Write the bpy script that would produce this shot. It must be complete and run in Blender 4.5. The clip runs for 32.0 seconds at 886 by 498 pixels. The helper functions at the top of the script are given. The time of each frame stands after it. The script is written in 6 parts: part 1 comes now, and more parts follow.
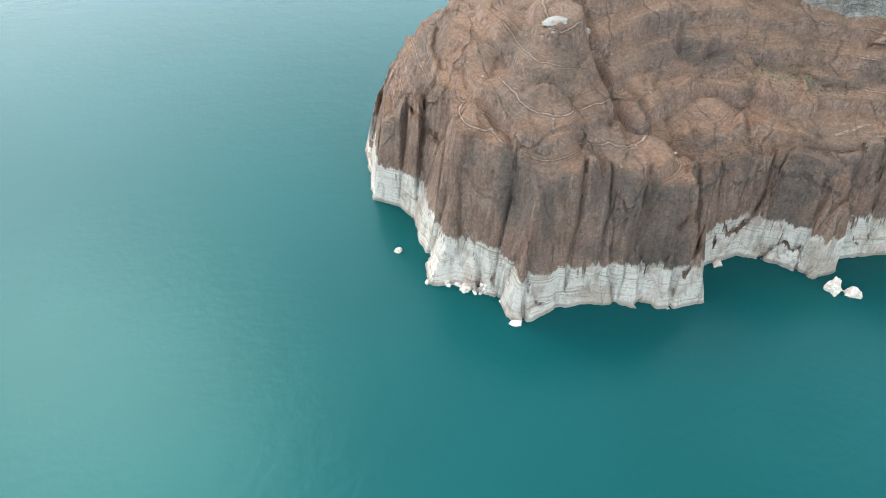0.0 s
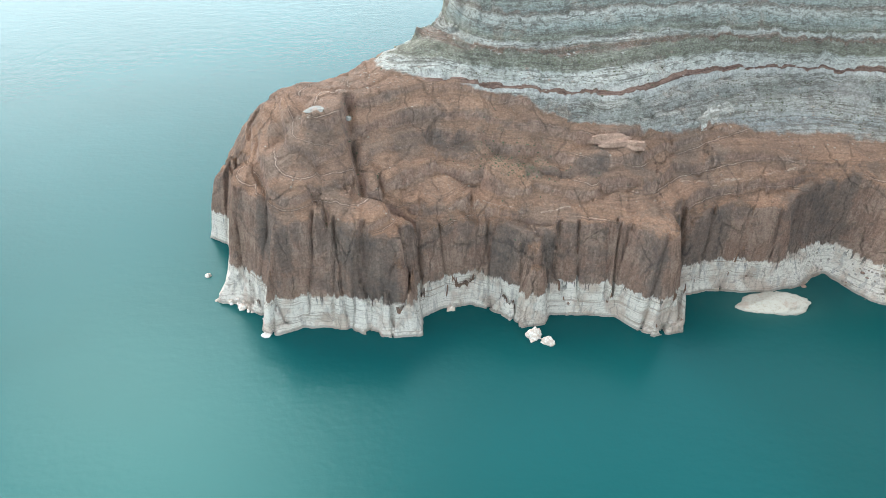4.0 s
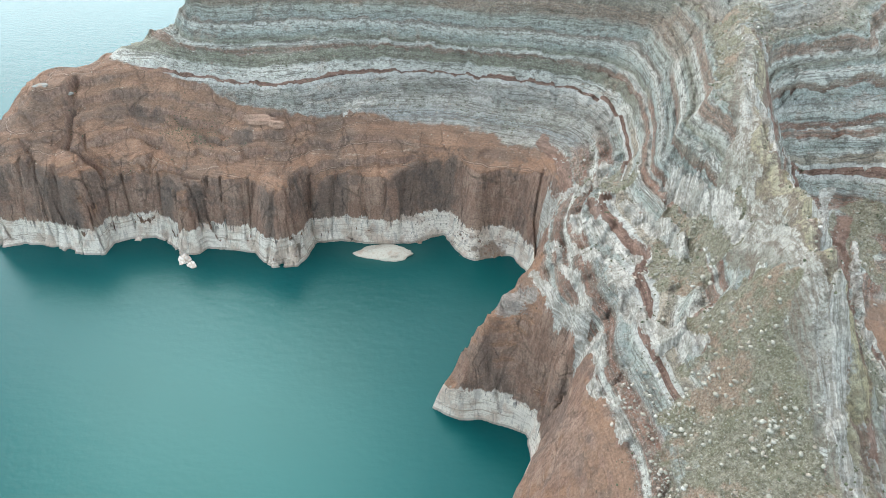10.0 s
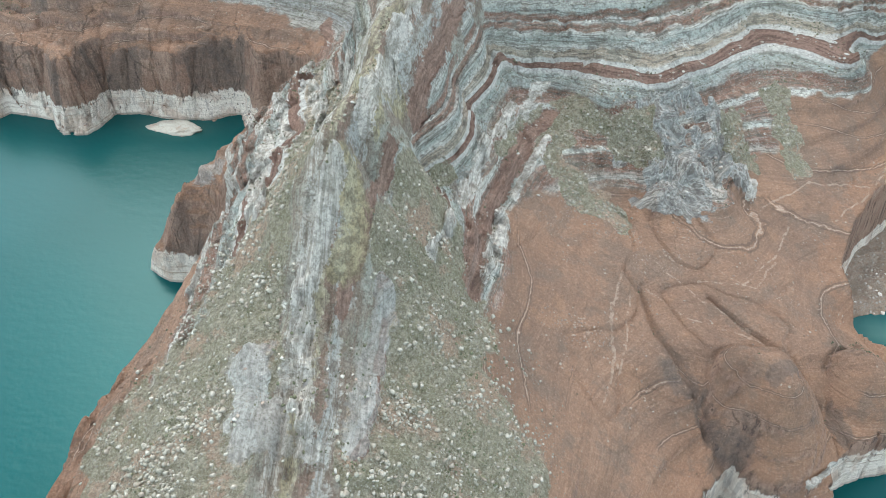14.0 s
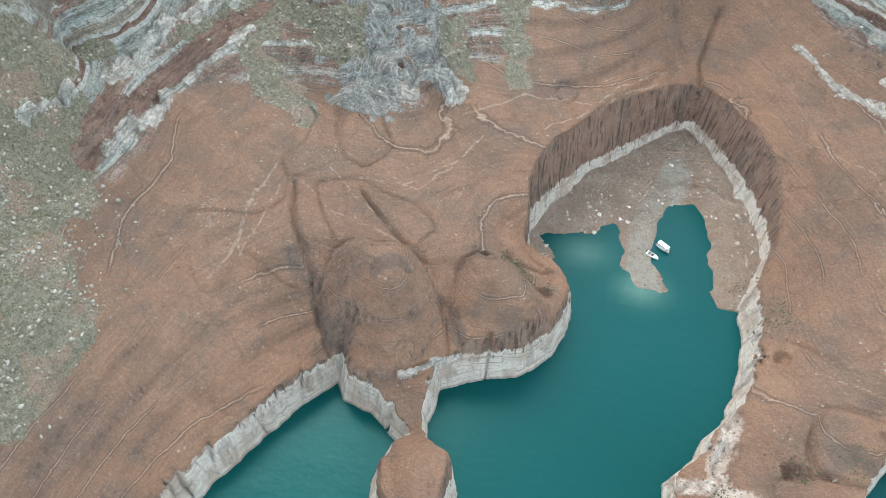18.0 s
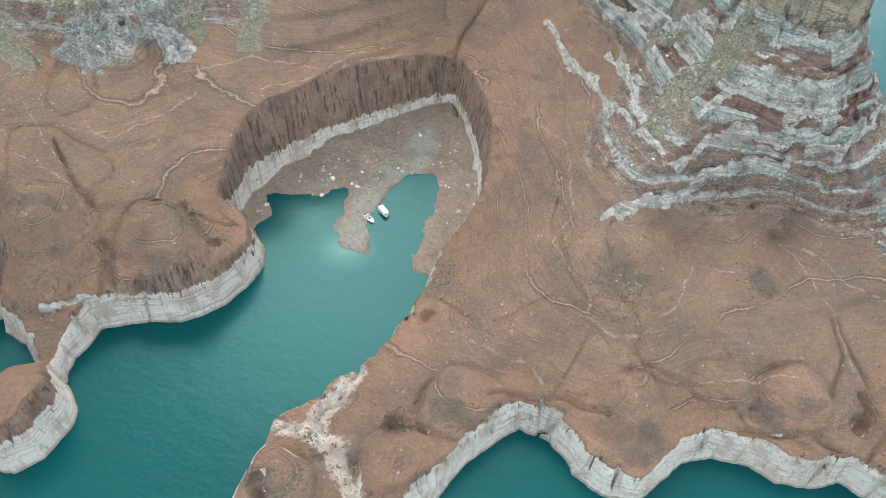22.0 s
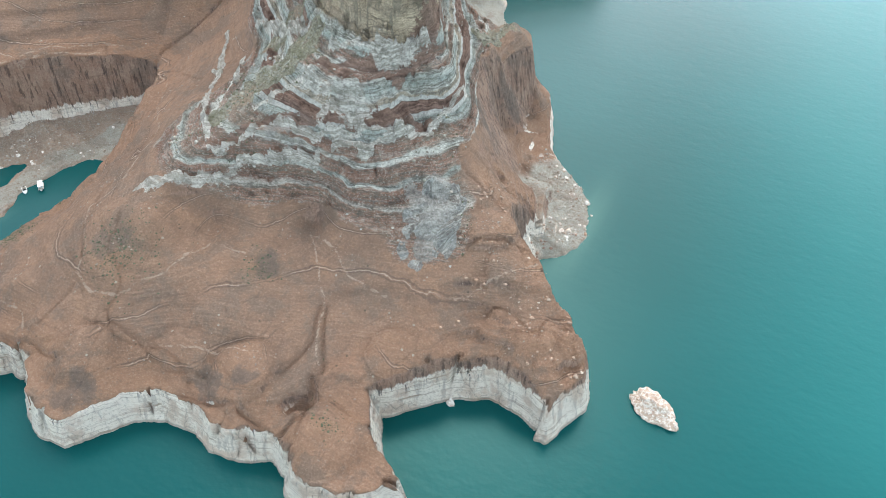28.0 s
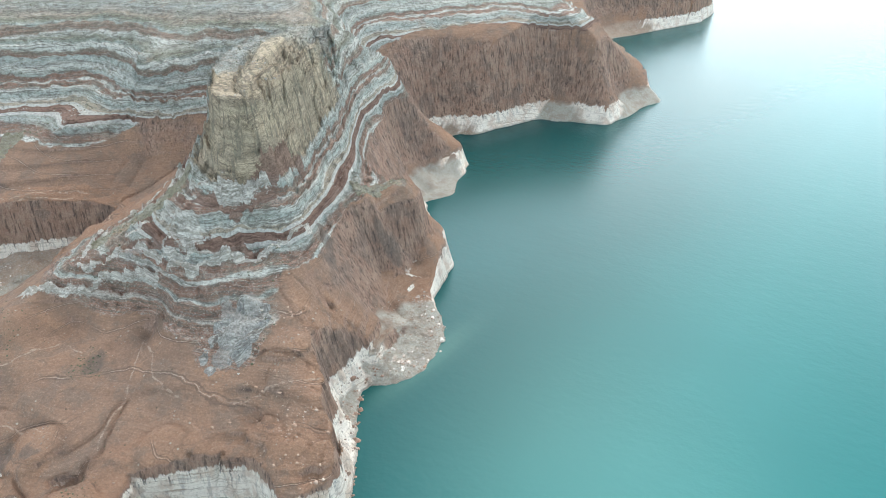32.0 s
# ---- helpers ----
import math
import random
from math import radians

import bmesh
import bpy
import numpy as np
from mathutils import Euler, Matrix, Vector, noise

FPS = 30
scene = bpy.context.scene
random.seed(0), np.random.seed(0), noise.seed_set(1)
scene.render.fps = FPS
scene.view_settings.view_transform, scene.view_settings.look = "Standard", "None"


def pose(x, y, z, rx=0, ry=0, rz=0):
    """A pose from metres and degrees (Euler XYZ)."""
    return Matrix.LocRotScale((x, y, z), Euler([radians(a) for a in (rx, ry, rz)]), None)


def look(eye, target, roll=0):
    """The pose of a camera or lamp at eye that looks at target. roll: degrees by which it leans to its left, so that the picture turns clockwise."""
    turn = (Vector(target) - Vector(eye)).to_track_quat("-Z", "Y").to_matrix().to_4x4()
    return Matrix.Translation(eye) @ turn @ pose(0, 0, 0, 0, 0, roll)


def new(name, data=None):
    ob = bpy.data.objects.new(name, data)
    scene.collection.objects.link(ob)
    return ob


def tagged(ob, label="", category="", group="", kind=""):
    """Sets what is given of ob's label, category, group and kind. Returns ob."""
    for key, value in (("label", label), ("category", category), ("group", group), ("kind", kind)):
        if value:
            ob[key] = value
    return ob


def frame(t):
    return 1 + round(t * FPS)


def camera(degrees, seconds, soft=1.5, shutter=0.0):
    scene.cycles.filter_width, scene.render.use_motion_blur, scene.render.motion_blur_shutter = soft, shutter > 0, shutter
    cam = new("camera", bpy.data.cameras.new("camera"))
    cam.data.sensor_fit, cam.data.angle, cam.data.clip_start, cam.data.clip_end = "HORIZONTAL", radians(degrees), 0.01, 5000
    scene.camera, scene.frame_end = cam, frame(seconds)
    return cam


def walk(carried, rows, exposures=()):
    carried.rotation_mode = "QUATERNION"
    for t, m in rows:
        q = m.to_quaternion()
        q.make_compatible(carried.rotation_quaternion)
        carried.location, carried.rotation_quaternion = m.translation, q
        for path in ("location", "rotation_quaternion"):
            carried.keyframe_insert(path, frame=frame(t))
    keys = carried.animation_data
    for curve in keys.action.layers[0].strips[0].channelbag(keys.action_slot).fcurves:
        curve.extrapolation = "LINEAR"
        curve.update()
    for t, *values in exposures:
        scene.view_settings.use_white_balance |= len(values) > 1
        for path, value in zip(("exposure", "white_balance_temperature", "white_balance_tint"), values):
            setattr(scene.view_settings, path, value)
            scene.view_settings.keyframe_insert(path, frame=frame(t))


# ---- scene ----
cam = camera(60.31, 32.0, soft=0.6)
PATH = [
    (0, (27.37, 66.15, 133.11), (46.49, 138.48, 66.76), 1.64),
    (0.5, (37.75, 61.91, 133.76), (55.05, 135.45, 68.24), 1.21),
    (1, (47.62, 58.40, 134.42), (64.04, 132.96, 69.85), 0.92),
    (1.5, (56.97, 55.60, 135.08), (72.99, 131.45, 71.91), 1.40),
    (2, (65.81, 53.52, 135.74), (82.34, 129.99, 73.45), 2.14),
    (2.5, (76.09, 45.32, 139.32), (91.26, 122.56, 77.64), 2.19),
    (3, (87.55, 31.36, 145.83), (101.45, 109.48, 84.96), 2.22),
    (3.5, (99.01, 17.41, 152.34), (110.44, 96.85, 92.69), 1.92),
    (4, (110.47, 3.45, 158.84), (119.30, 84.23, 100.55), 1.54),
    (4.5, (121.94, -10.50, 165.35), (129.26, 71.29, 108.28), 1.34),
    (5, (133.40, -24.46, 171.86), (140.35, 58.29, 116.14), 1.21),
    (5.5, (144.86, -38.41, 178.37), (150.59, 45.56, 124.37), 1.26),
    (6, (156.33, -52.37, 184.88), (161.67, 32.51, 132.28), 1.50),
    (6.5, (169.10, -60.92, 188.02), (173.32, 24.41, 136.06), 1.53),
    (7, (183.58, -64.38, 187.49), (186.86, 21.35, 136.12), 1.33),
    (7.5, (197.28, -67.23, 187.57), (200.19, 18.93, 136.90), 0.77),
    (8, (211.11, -69.79, 187.72), (213.11, 16.47, 137.16), 0.91),
    (8.5, (224.93, -72.08, 187.88), (225.57, 13.24, 135.72), 0.88),
    (9, (238.89, -74.39, 188.18), (239.31, 9.86, 134.30), 1.09),
    (9.5, (252.85, -76.37, 188.52), (252.42, 6.56, 132.65), 1.09),
    (10, (266.97, -78.22, 189.05), (266.45, 3.53, 131.46), 1.54),
    (10.5, (280.94, -79.70, 189.50), (280.19, 1.49, 131.13), 1.81),
    (11, (295.17, -81.23, 190.08), (294.21, -0.13, 131.59), 2.29),
    (11.5, (309.38, -82.52, 190.58), (307.62, -1.60, 131.86), 2.38),
    (12, (323.93, -83.67, 191.11), (320.78, -3.06, 132.01), 2.18),
    (12.5, (338.25, -84.58, 191.53), (333.73, -5.25, 130.82), 2.04),
    (13, (352.69, -85.44, 191.92), (347.62, -9.28, 127.32), 2.23),
    (13.5, (366.91, -86.00, 192.27), (362.00, -11.61, 125.62), 2.58),
    (15.5, (422.57, -85.69, 191.77), (415.71, -13.02, 123.42), 4.00),
    (16, (437.18, -85.20, 191.63), (430.01, -13.33, 122.46), 4.15),
    (16.5, (451.80, -84.66, 191.61), (444.43, -13.87, 121.35), 4.73),
    (17, (466.43, -83.94, 191.56), (457.58, -14.99, 119.68), 4.13),
    (17.5, (480.99, -83.16, 191.53), (472.18, -15.11, 118.78), 4.73),
    (18, (495.55, -82.15, 191.43), (486.67, -15.10, 117.78), 5.04),
    (18.5, (510.02, -81.02, 191.28), (500.68, -14.22, 117.45), 5.26),
    (19, (524.52, -79.68, 191.10), (514.59, -12.47, 117.73), 5.40),
    (19.5, (539.03, -78.35, 190.96), (528.09, -11.00, 117.85), 4.96),
    (20, (553.56, -76.91, 190.89), (541.78, -9.33, 118.13), 5.09),
    (20.5, (568.11, -75.37, 190.93), (554.60, -8.31, 117.99), 4.17),
    (21, (582.74, -73.72, 191.00), (568.76, -7.06, 117.78), 4.24),
    (21.5, (597.48, -71.89, 191.04), (582.49, -5.60, 117.68), 3.72),
    (22, (612.33, -69.94, 191.07), (596.71, -4.00, 117.53), 3.63),
    (22.5, (627.25, -67.78, 190.97), (611.09, -2.67, 116.81), 3.64),
    (23, (642.28, -65.46, 190.76), (625.49, -0.93, 116.24), 3.53),
    (23.5, (657.30, -62.91, 190.41), (639.89, 1.27, 115.72), 3.53),
    (24, (672.44, -60.21, 190.03), (654.69, 3.78, 115.26), 3.64),
    (24.5, (687.48, -57.34, 189.56), (668.97, 6.45, 114.80), 3.53),
    (25, (702.53, -54.31, 189.04), (683.40, 9.21, 114.21), 3.64),
    (25.5, (717.31, -51.09, 188.46), (697.12, 12.23, 113.74), 3.38),
    (26, (731.89, -47.77, 187.85), (711.33, 15.84, 113.48), 4.09),
    (26.5, (746.17, -44.35, 187.05), (724.54, 19.63, 113.30), 4.31),
    (28.5, (801.68, -29.52, 180.82), (766.32, 38.88, 117.02), 0.91),
    (29, (815.91, -25.81, 180.05), (777.65, 43.09, 118.49), 0.53),
    (29.5, (830.13, -21.97, 179.44), (788.98, 47.66, 120.63), -0.02),
    (30, (844.36, -17.94, 178.95), (800.51, 52.48, 123.11), -0.53),
    (30.5, (858.50, -13.76, 178.49), (811.23, 56.62, 125.45), -1.56),
    (31, (872.44, -9.37, 177.95), (821.95, 60.99, 127.94), -2.12),
    (31.5, (886.21, -4.82, 177.36), (833.17, 64.91, 129.14), -2.65),
    (32, (900.00, -0.00, 176.77), (845.06, 69.56, 130.48), -2.82),
]
walk(cam, [(t, look(eye, target, roll)) for t, eye, target, roll in PATH], exposures=((0, 0.67), (9, 0.59), (17, 0.57), (21, 0.47), (26, 0.47), (32, 0.41)))

# ---- light: high thin overcast, sun veiled, ahead of the flight line ----
SUN_EL, SUN_AZ = 51.0, 24.5
world = bpy.data.worlds.new("overcast")
scene.world = world
world.use_nodes = True
wn, wl = world.node_tree.nodes, world.node_tree.links
sky = wn.new("ShaderNodeTexSky")
sky.sky_type = "NISHITA"
sky.sun_disc = False
sky.sun_elevation, sky.sun_rotation = radians(SUN_EL), radians(-SUN_AZ)
sky.air_density, sky.dust_density, sky.ozone_density, sky.altitude = 1.6, 6.0, 1.0, 1100
veil = wn.new("ShaderNodeHueSaturation")
veil.inputs["Saturation"].default_value = 0.55
cloud = wn.new("ShaderNodeMix")
cloud.data_type, cloud.blend_type = "RGBA", "ADD"
cloud.inputs[0].default_value = 1.0
cloud.inputs[7].default_value = (3.4, 4.0, 4.3, 1)
glow = wn.new("ShaderNodeValToRGB")
coord, height = wn.new("ShaderNodeTexCoord"), wn.new("ShaderNodeSeparateXYZ")
wl.new(coord.outputs["Generated"], height.inputs[0])
wl.new(height.outputs[2], glow.inputs[0])
for stop, where, colour in zip(glow.color_ramp.elements, (0.05, 0.85), ((1.72, 1.84, 1.9, 1), (0.76, 0.74, 0.72, 1))):
    stop.position, stop.color = where, colour
haze = wn.new("ShaderNodeMix")
haze.data_type, haze.blend_type = "RGBA", "MULTIPLY"
haze.inputs[0].default_value = 1.0
wl.new(glow.outputs[0], haze.inputs[7])
wl.new(sky.outputs[0], veil.inputs["Color"])
wl.new(veil.outputs[0], cloud.inputs[6])
wl.new(cloud.outputs[2], haze.inputs[6])
wl.new(haze.outputs[2], wn["Background"].inputs[0])
wn["Background"].inputs[1].default_value = 0.195
sun = new("sun", bpy.data.lights.new("sun", "SUN"))
sun.data.energy, sun.data.angle, sun.data.color = 1.05, radians(25), (1.0, 0.93, 0.84)
sun_dir = Vector((-math.sin(radians(SUN_AZ)) * math.cos(radians(SUN_EL)), math.cos(radians(SUN_AZ)) * math.cos(radians(SUN_EL)), math.sin(radians(SUN_EL))))
sun.matrix_world = look(sun_dir * 400, (0, 0, 0))


# ---- the plan: shoreline at the lake's level, then rims, benches and crests as (x, y, height) ----
SHORE_HEADLAND = [(150, 345), (110, 318), (80, 298), (60, 280), (54, 260), (52, 236), (58.5, 231), (61.5, 225), (59.5, 207), (60, 199), (66, 197), (74, 191), (75, 183), (79, 181), (87.5, 185), (95, 184), (104, 181), (112, 177), (124, 178.5), (124.5, 187), (131.5, 191), (141, 192), (149, 187), (155, 179.3), (163, 180.4), (165, 186), (177, 185), (186, 183.5), (192, 175.5), (195.5, 172.4), (205, 175), (208, 180), (211, 192)]
SHORE_WEST_BAY = [(220, 194), (232, 193), (242, 192.5), (254, 196), (265, 200), (270, 190), (279, 182), (289, 187.5), (295, 185.5), (300, 177), (301, 170), (299, 159), (293.5, 143), (288.5, 130.5), (283, 119), (276, 111.5), (269, 104.5), (263.5, 98.5), (268.5, 95), (279, 94), (288, 90.5), (294, 85.5), (295, 77), (289, 66), (284, 54), (281, 36), (280, 15), (282, -10), (286, -50), (290, -160)]
SHORE_MID_BAY = [(411, -160), (416, -60), (422, -25), (428, -10), (433, 1), (438, 9), (443.5, 19), (448.5, 27.5), (453, 32.7), (456.8, 27.7), (465, 25), (471, 20), (475, 17), (471.5, 12), (471, 4), (472.5, -4), (480, -11), (487, -10), (491.5, -4), (493, 4), (492.5, 10.5), (488, 15), (482.5, 20)]
SHORE_COVE = [(481.5, 25), (482.5, 37), (488, 41), (499, 44.5), (508, 49.5), (513, 56), (516.5, 65), (518, 76), (514, 83), (507, 90), (511, 98), (504, 107), (514.6, 110.7), (529.5, 117.5), (534, 107), (532, 100), (538, 91.5), (547.5, 93), (548, 99.5), (542, 107.5), (546, 119), (549.5, 132.5), (558, 136.5), (562, 124), (564, 104.5), (562, 95), (565, 89), (571.5, 88.5), (572, 77), (569, 62), (564.5, 47), (558, 37), (555, 30), (552, 27), (546.5, 22)]
SHORE_FRONT = [(545, 8), (544.5, -5), (550, -18), (562, -28), (575, -24), (583, -10), (582.5, -2), (589, 6), (593, 14.5), (600, 28), (605.5, 36.5), (611, 41.2), (619, 40.2), (624, 37), (628, 32.5), (637, 29.5), (645.5, 30), (649.5, 35.3), (655.5, 45), (664.5, 50), (674, 50.5), (681, 47), (689, 47.6), (698, 51.7), (703.5, 48.5), (708.4, 43.5), (716.5, 43.5), (723.4, 44.4), (730, 48.5), (733, 52.4), (742, 54.4), (738.5, 57.5), (734, 60), (727, 64), (721, 71)]
SHORE_EAST = [(717, 78), (725, 86.2), (733, 94), (742.5, 98.4), (750, 98), (757.5, 94), (759, 90.5), (763.3, 90.3), (765, 97), (769, 107), (768, 114), (763, 121), (752, 134), (742, 147), (733, 158), (731.5, 163.5), (740, 170), (743.5, 181), (738, 202.5), (734, 210), (715, 224.5), (709, 244), (704, 256), (694, 266), (674, 280), (655, 298), (649, 306), (654, 322), (633, 367), (606, 381), (588, 402), (606, 420.6), (620, 450), (630, 466), (677, 479), (680, 521), (685, 548)]
SHORE_FAR = [(660, 575), (620, 600), (580, 650), (556, 690), (554, 706), (573, 758), (609, 837), (600, 900), (560, 960), (500, 1010), (380, 1010), (430, 850), (470, 700), (470, 560), (420, 480), (330, 430), (240, 395), (180, 365)]
SHORE = SHORE_HEADLAND + SHORE_WEST_BAY + SHORE_MID_BAY + SHORE_COVE + SHORE_FRONT + SHORE_EAST + SHORE_FAR

RIM_HEADLAND = [(60, 262, 22), (57.5, 245, 24), (61, 234, 27), (63.5, 226, 35), (67, 219, 39), (76, 213, 41), (79, 203, 39), (88, 195, 38), (96, 191, 36), (108, 188.5, 35), (117, 188.5, 33), (122, 190, 31), (126, 197, 31), (132, 198, 30), (141, 198, 29), (149, 193, 28.5), (157, 187, 28), (163, 190, 30), (175, 189.5, 30), (184, 188, 30), (190, 186, 32), (202, 185, 33), (206, 189, 31), (212, 198, 30), (221, 200, 30)]
RIM_WEST_BAY = [(234, 199.5, 31), (253, 205, 32), (262, 208, 35), (279, 203, 37), (297, 197, 38), (304, 178, 36), (303, 157, 39), (296, 135, 42), (288, 115, 43), (281.5, 104, 36), (278.5, 99.5, 31), (271, 99, 12), (283, 98, 22), (290, 95, 18), (298, 90, 17), (302, 80, 18), (296, 66, 20), (291, 53, 22), (288, 36, 25), (288, 13, 30), (291, -3, 34), (296, -60, 36), (300, -160, 36)]
BENCH_HEADLAND = [(67, 262, 36), (74, 238, 46), (84, 222, 47), (93, 219, 58), (103, 223, 56), (105, 221, 47), (116, 208, 38), (133, 214, 37), (150, 206, 34), (167, 218, 41), (184, 214, 47), (191, 212, 46), (208, 211, 37), (235, 214, 38), (262, 216, 39), (285, 212, 40), (305, 196, 41), (308, 164, 45), (301, 131, 51), (297, 105, 47), (304, 73, 50), (300, 40, 42), (300, 0, 44), (304, -60, 44), (310, -160, 44)]
BAND_WEST = [(82, 262, 46), (95, 245, 54), (112, 233, 57), (130, 240, 57), (155, 234, 57), (175, 229, 57), (193, 228, 57), (214, 240, 57), (240, 249, 56), (274, 253, 55), (289, 241, 56), (307, 239, 56), (322, 232, 57), (333, 214, 58), (334, 192, 60), (331, 163, 62), (316, 128, 63), (317, 114, 64), (322, 99, 64), (317, 70, 62), (322, 36, 64), (322, 0, 60), (322, -60, 58), (326, -160, 56)]
LEDGE_WEST = [(139, 256, 66), (146, 262, 74), (150, 263, 95), (175, 252, 72), (200, 254, 70), (220, 258.6, 72), (256, 262, 70), (289, 250, 67), (312, 251, 76), (335, 243, 75), (349, 237, 81), (346, 200, 78), (342, 162, 84), (329, 132, 73), (337, 111, 77), (335, 71, 72), (344, 88, 87), (336, 130, 93)]
TOP_RIM = [(155, 267, 105), (171, 265, 102), (172, 277, 109), (204, 281, 109), (237, 282, 109), (256, 281, 98), (288, 282, 107), (339, 268, 105), (365, 240, 103), (375, 216, 109), (366, 178, 106), (364, 155, 105), (350, 120, 101), (349, 95, 101), (348, 70, 101.5), (347.5, 52, 101), (344, 35, 85), (350, 20, 71), (353, -20, 62), (356, -80, 58), (358, -160, 55)]
PLATEAU = [(155, 295, 104), (175, 310, 109), (240, 320, 110), (310, 320, 110), (400, 290, 111), (400, 350, 111), (470, 360, 112), (480, 270, 104), (530, 300, 106), (560, 340, 90), (520, 420, 96), (520, 560, 90), (500, 700, 95), (500, 850, 95)]
BACK_SLOPE = [(104, 246, 55), (117, 252, 62), (130, 262, 66), (140, 285, 60), (85, 292, 6), (115, 312, 18), (150, 330, 30), (180, 352, 34), (240, 380, 36), (330, 415, 36), (430, 470, 40), (484, 560, 40), (482, 700, 40), (450, 850, 40), (410, 990, 40)]
RIDGE_EAST = [(359, 29.6, 69), (352, 56, 80), (356, 94, 82.5), (361, 85, 62), (352, 56, 66), (362, 17, 61), (383, 8.4, 50), (384, 45, 45), (380, 60, 52), (398, 81, 40.5), (375.5, 149, 69.4), (385, 163, 74), (371, 120, 66), (400, 155, 63), (400.5, 140.7, 54), (417, 140, 60), (437, 152.5, 62.5), (438, 175.5, 71), (415, 189, 95), (425, 156, 66), (455, 178, 64), (477, 200, 60), (475, 221.6, 72), (470, 250, 95), (405, 225, 106)]
APRON_MID = [(403, 13.8, 35.5), (400, -30, 33), (404, -160, 30), (406.5, 65, 39), (424, 109, 37), (424, 82, 38), (430, 47, 27), (430, 76, 33), (441, 52, 26), (445.5, 41, 19), (450, 37, 12), (455, 52, 30), (465, 47, 29), (466, 62, 30), (458, 70, 30), (474, 60, 24), (482, 51, 17), (478, 70, 27.5), (492, 62, 26), (504, 55, 20), (467, 132, 38), (456, 116, 44), (440, 125, 46), (464, 117, 37), (485, 5, 20), (478, 0, 17), (486, -2, 17), (488, 9, 18), (479, 9, 17), (478.5, 18, 7)]
RIM_MID = [(417, -60, 10), (424, -20, 11), (429, 0, 12), (440, 19, 13), (449, 31, 12.5), (455, 36, 12), (462, 30, 13), (470, 27, 11), (476, 26, 9), (480, 32, 12), (484, 44, 14), (497, 50, 15), (507, 56, 16), (512, 66, 15), (513, 76, 14), (506, 84, 15), (500, 87, 18), (497, 95, 22), (497, 108, 29), (504, 123, 32), (515, 140, 33), (530, 156, 32), (547, 173, 28)]
RIM_COVE = [(552, 178, 25), (559, 174, 26), (564, 168, 27), (573, 152, 27.5), (578, 137, 27), (582, 124, 24), (583, 110, 19), (579, 98, 13), (574, 90, 12), (574, 77, 12), (571, 62, 13), (566.5, 48, 12), (560, 38, 10)]
COVE_FOOT = [(501, 88), (500.5, 106), (506.5, 120), (517.5, 137), (532, 152), (547, 168), (553, 172), (556, 172), (562, 163), (570, 148), (575, 135), (578.5, 122), (578.5, 108), (574, 96), (568, 84), (540, 76), (516, 80)]
SLOPE_COVE = [(494, 113, 30), (504, 132, 33), (510, 141, 33.5), (526, 158, 33), (500, 160, 44), (523, 215, 56), (553, 180, 28), (560, 221, 40), (556, 200, 32), (528, 222, 92), (510, 185, 60), (545, 205, 38), (575, 205, 40), (570, 250, 62)]
APRON_EAST = [(595, 123, 31.7), (587, 138.6, 32), (578, 160, 30), (608, 170.7, 44.6), (627, 71.5, 30), (667, 101, 28), (654.6, 64, 17), (638.5, 47, 17), (631, 99.5, 38), (620, 115, 42), (634, 85, 37), (634.5, 113.7, 46), (646, 101, 25), (672, 116, 25), (674, 91, 24), (719.6, 95.5, 20.4), (688.6, 62, 17), (711.5, 115.6, 27.6), (595, 85, 24), (600, 55, 18), (617, 52, 17), (690, 85, 20), (585, 60, 15), (705, 80, 14)]
RIM_FRONT = [(549, 3, 8), (552, 17, 9), (560, 26, 9), (566, 33, 9), (562, 16, 12), (557, -8, 10), (570, 12, 9), (573, 24, 9), (577, 8, 12), (587, 13, 12), (594, 25, 11), (604, 38, 11), (611, 44, 11), (619, 43.5, 11), (627, 40, 12), (634, 37, 12), (643, 37, 11), (652, 47, 11), (661, 53, 11), (674, 54, 11.5), (686, 52, 11.5), (698, 55, 12), (707, 49, 12), (716, 48, 12), (728, 53, 11), (731, 59, 13), (722, 68, 13)]
RIM_EAST = [(716, 84, 14), (722, 90, 14.5), (734, 99, 15), (743, 103, 16), (753, 105, 16), (759, 98, 12), (763, 102, 13), (764, 110, 15), (758, 120, 20), (748, 130, 24), (742, 136, 26), (734, 143, 28), (727, 149, 32), (722, 158, 28), (716, 164, 25), (730, 113, 22), (741, 113, 19.5), (726, 129, 32), (720, 139, 35)]
FAN_EAST = [(735, 172, 3.5), (732, 185, 5), (726, 198, 6), (722, 210, 5), (713, 190, 10), (702, 175, 43), (705, 158, 46), (716, 165, 30.4), (712, 210, 7), (692.5, 217.5, 41.8), (690, 205, 43.9), (688, 249, 29), (700.5, 238.5, 22), (700, 231, 12), (696, 213, 13), (710.5, 201, 6.8), (703, 218, 10), (682, 240, 44), (696, 256, 14), (684, 258, 22), (670, 268, 20), (655, 282, 14), (660, 260, 26), (640, 310, 10), (636, 330, 8)]
TOWER_EAST = [(701, 145, 45.5), (699, 132.7, 39), (670, 131.6, 56.4), (682, 122.4, 41.6), (683.6, 153, 56.6), (695, 151, 47.4), (674, 143, 65), (690, 175, 61), (690.5, 198, 47.6), (630.5, 172, 62), (650, 150, 64), (622, 222, 101), (630, 240, 102), (605, 260, 102), (580, 290, 100), (691, 212, 43), (676, 228, 50), (620, 200, 80), (600, 220, 74)]
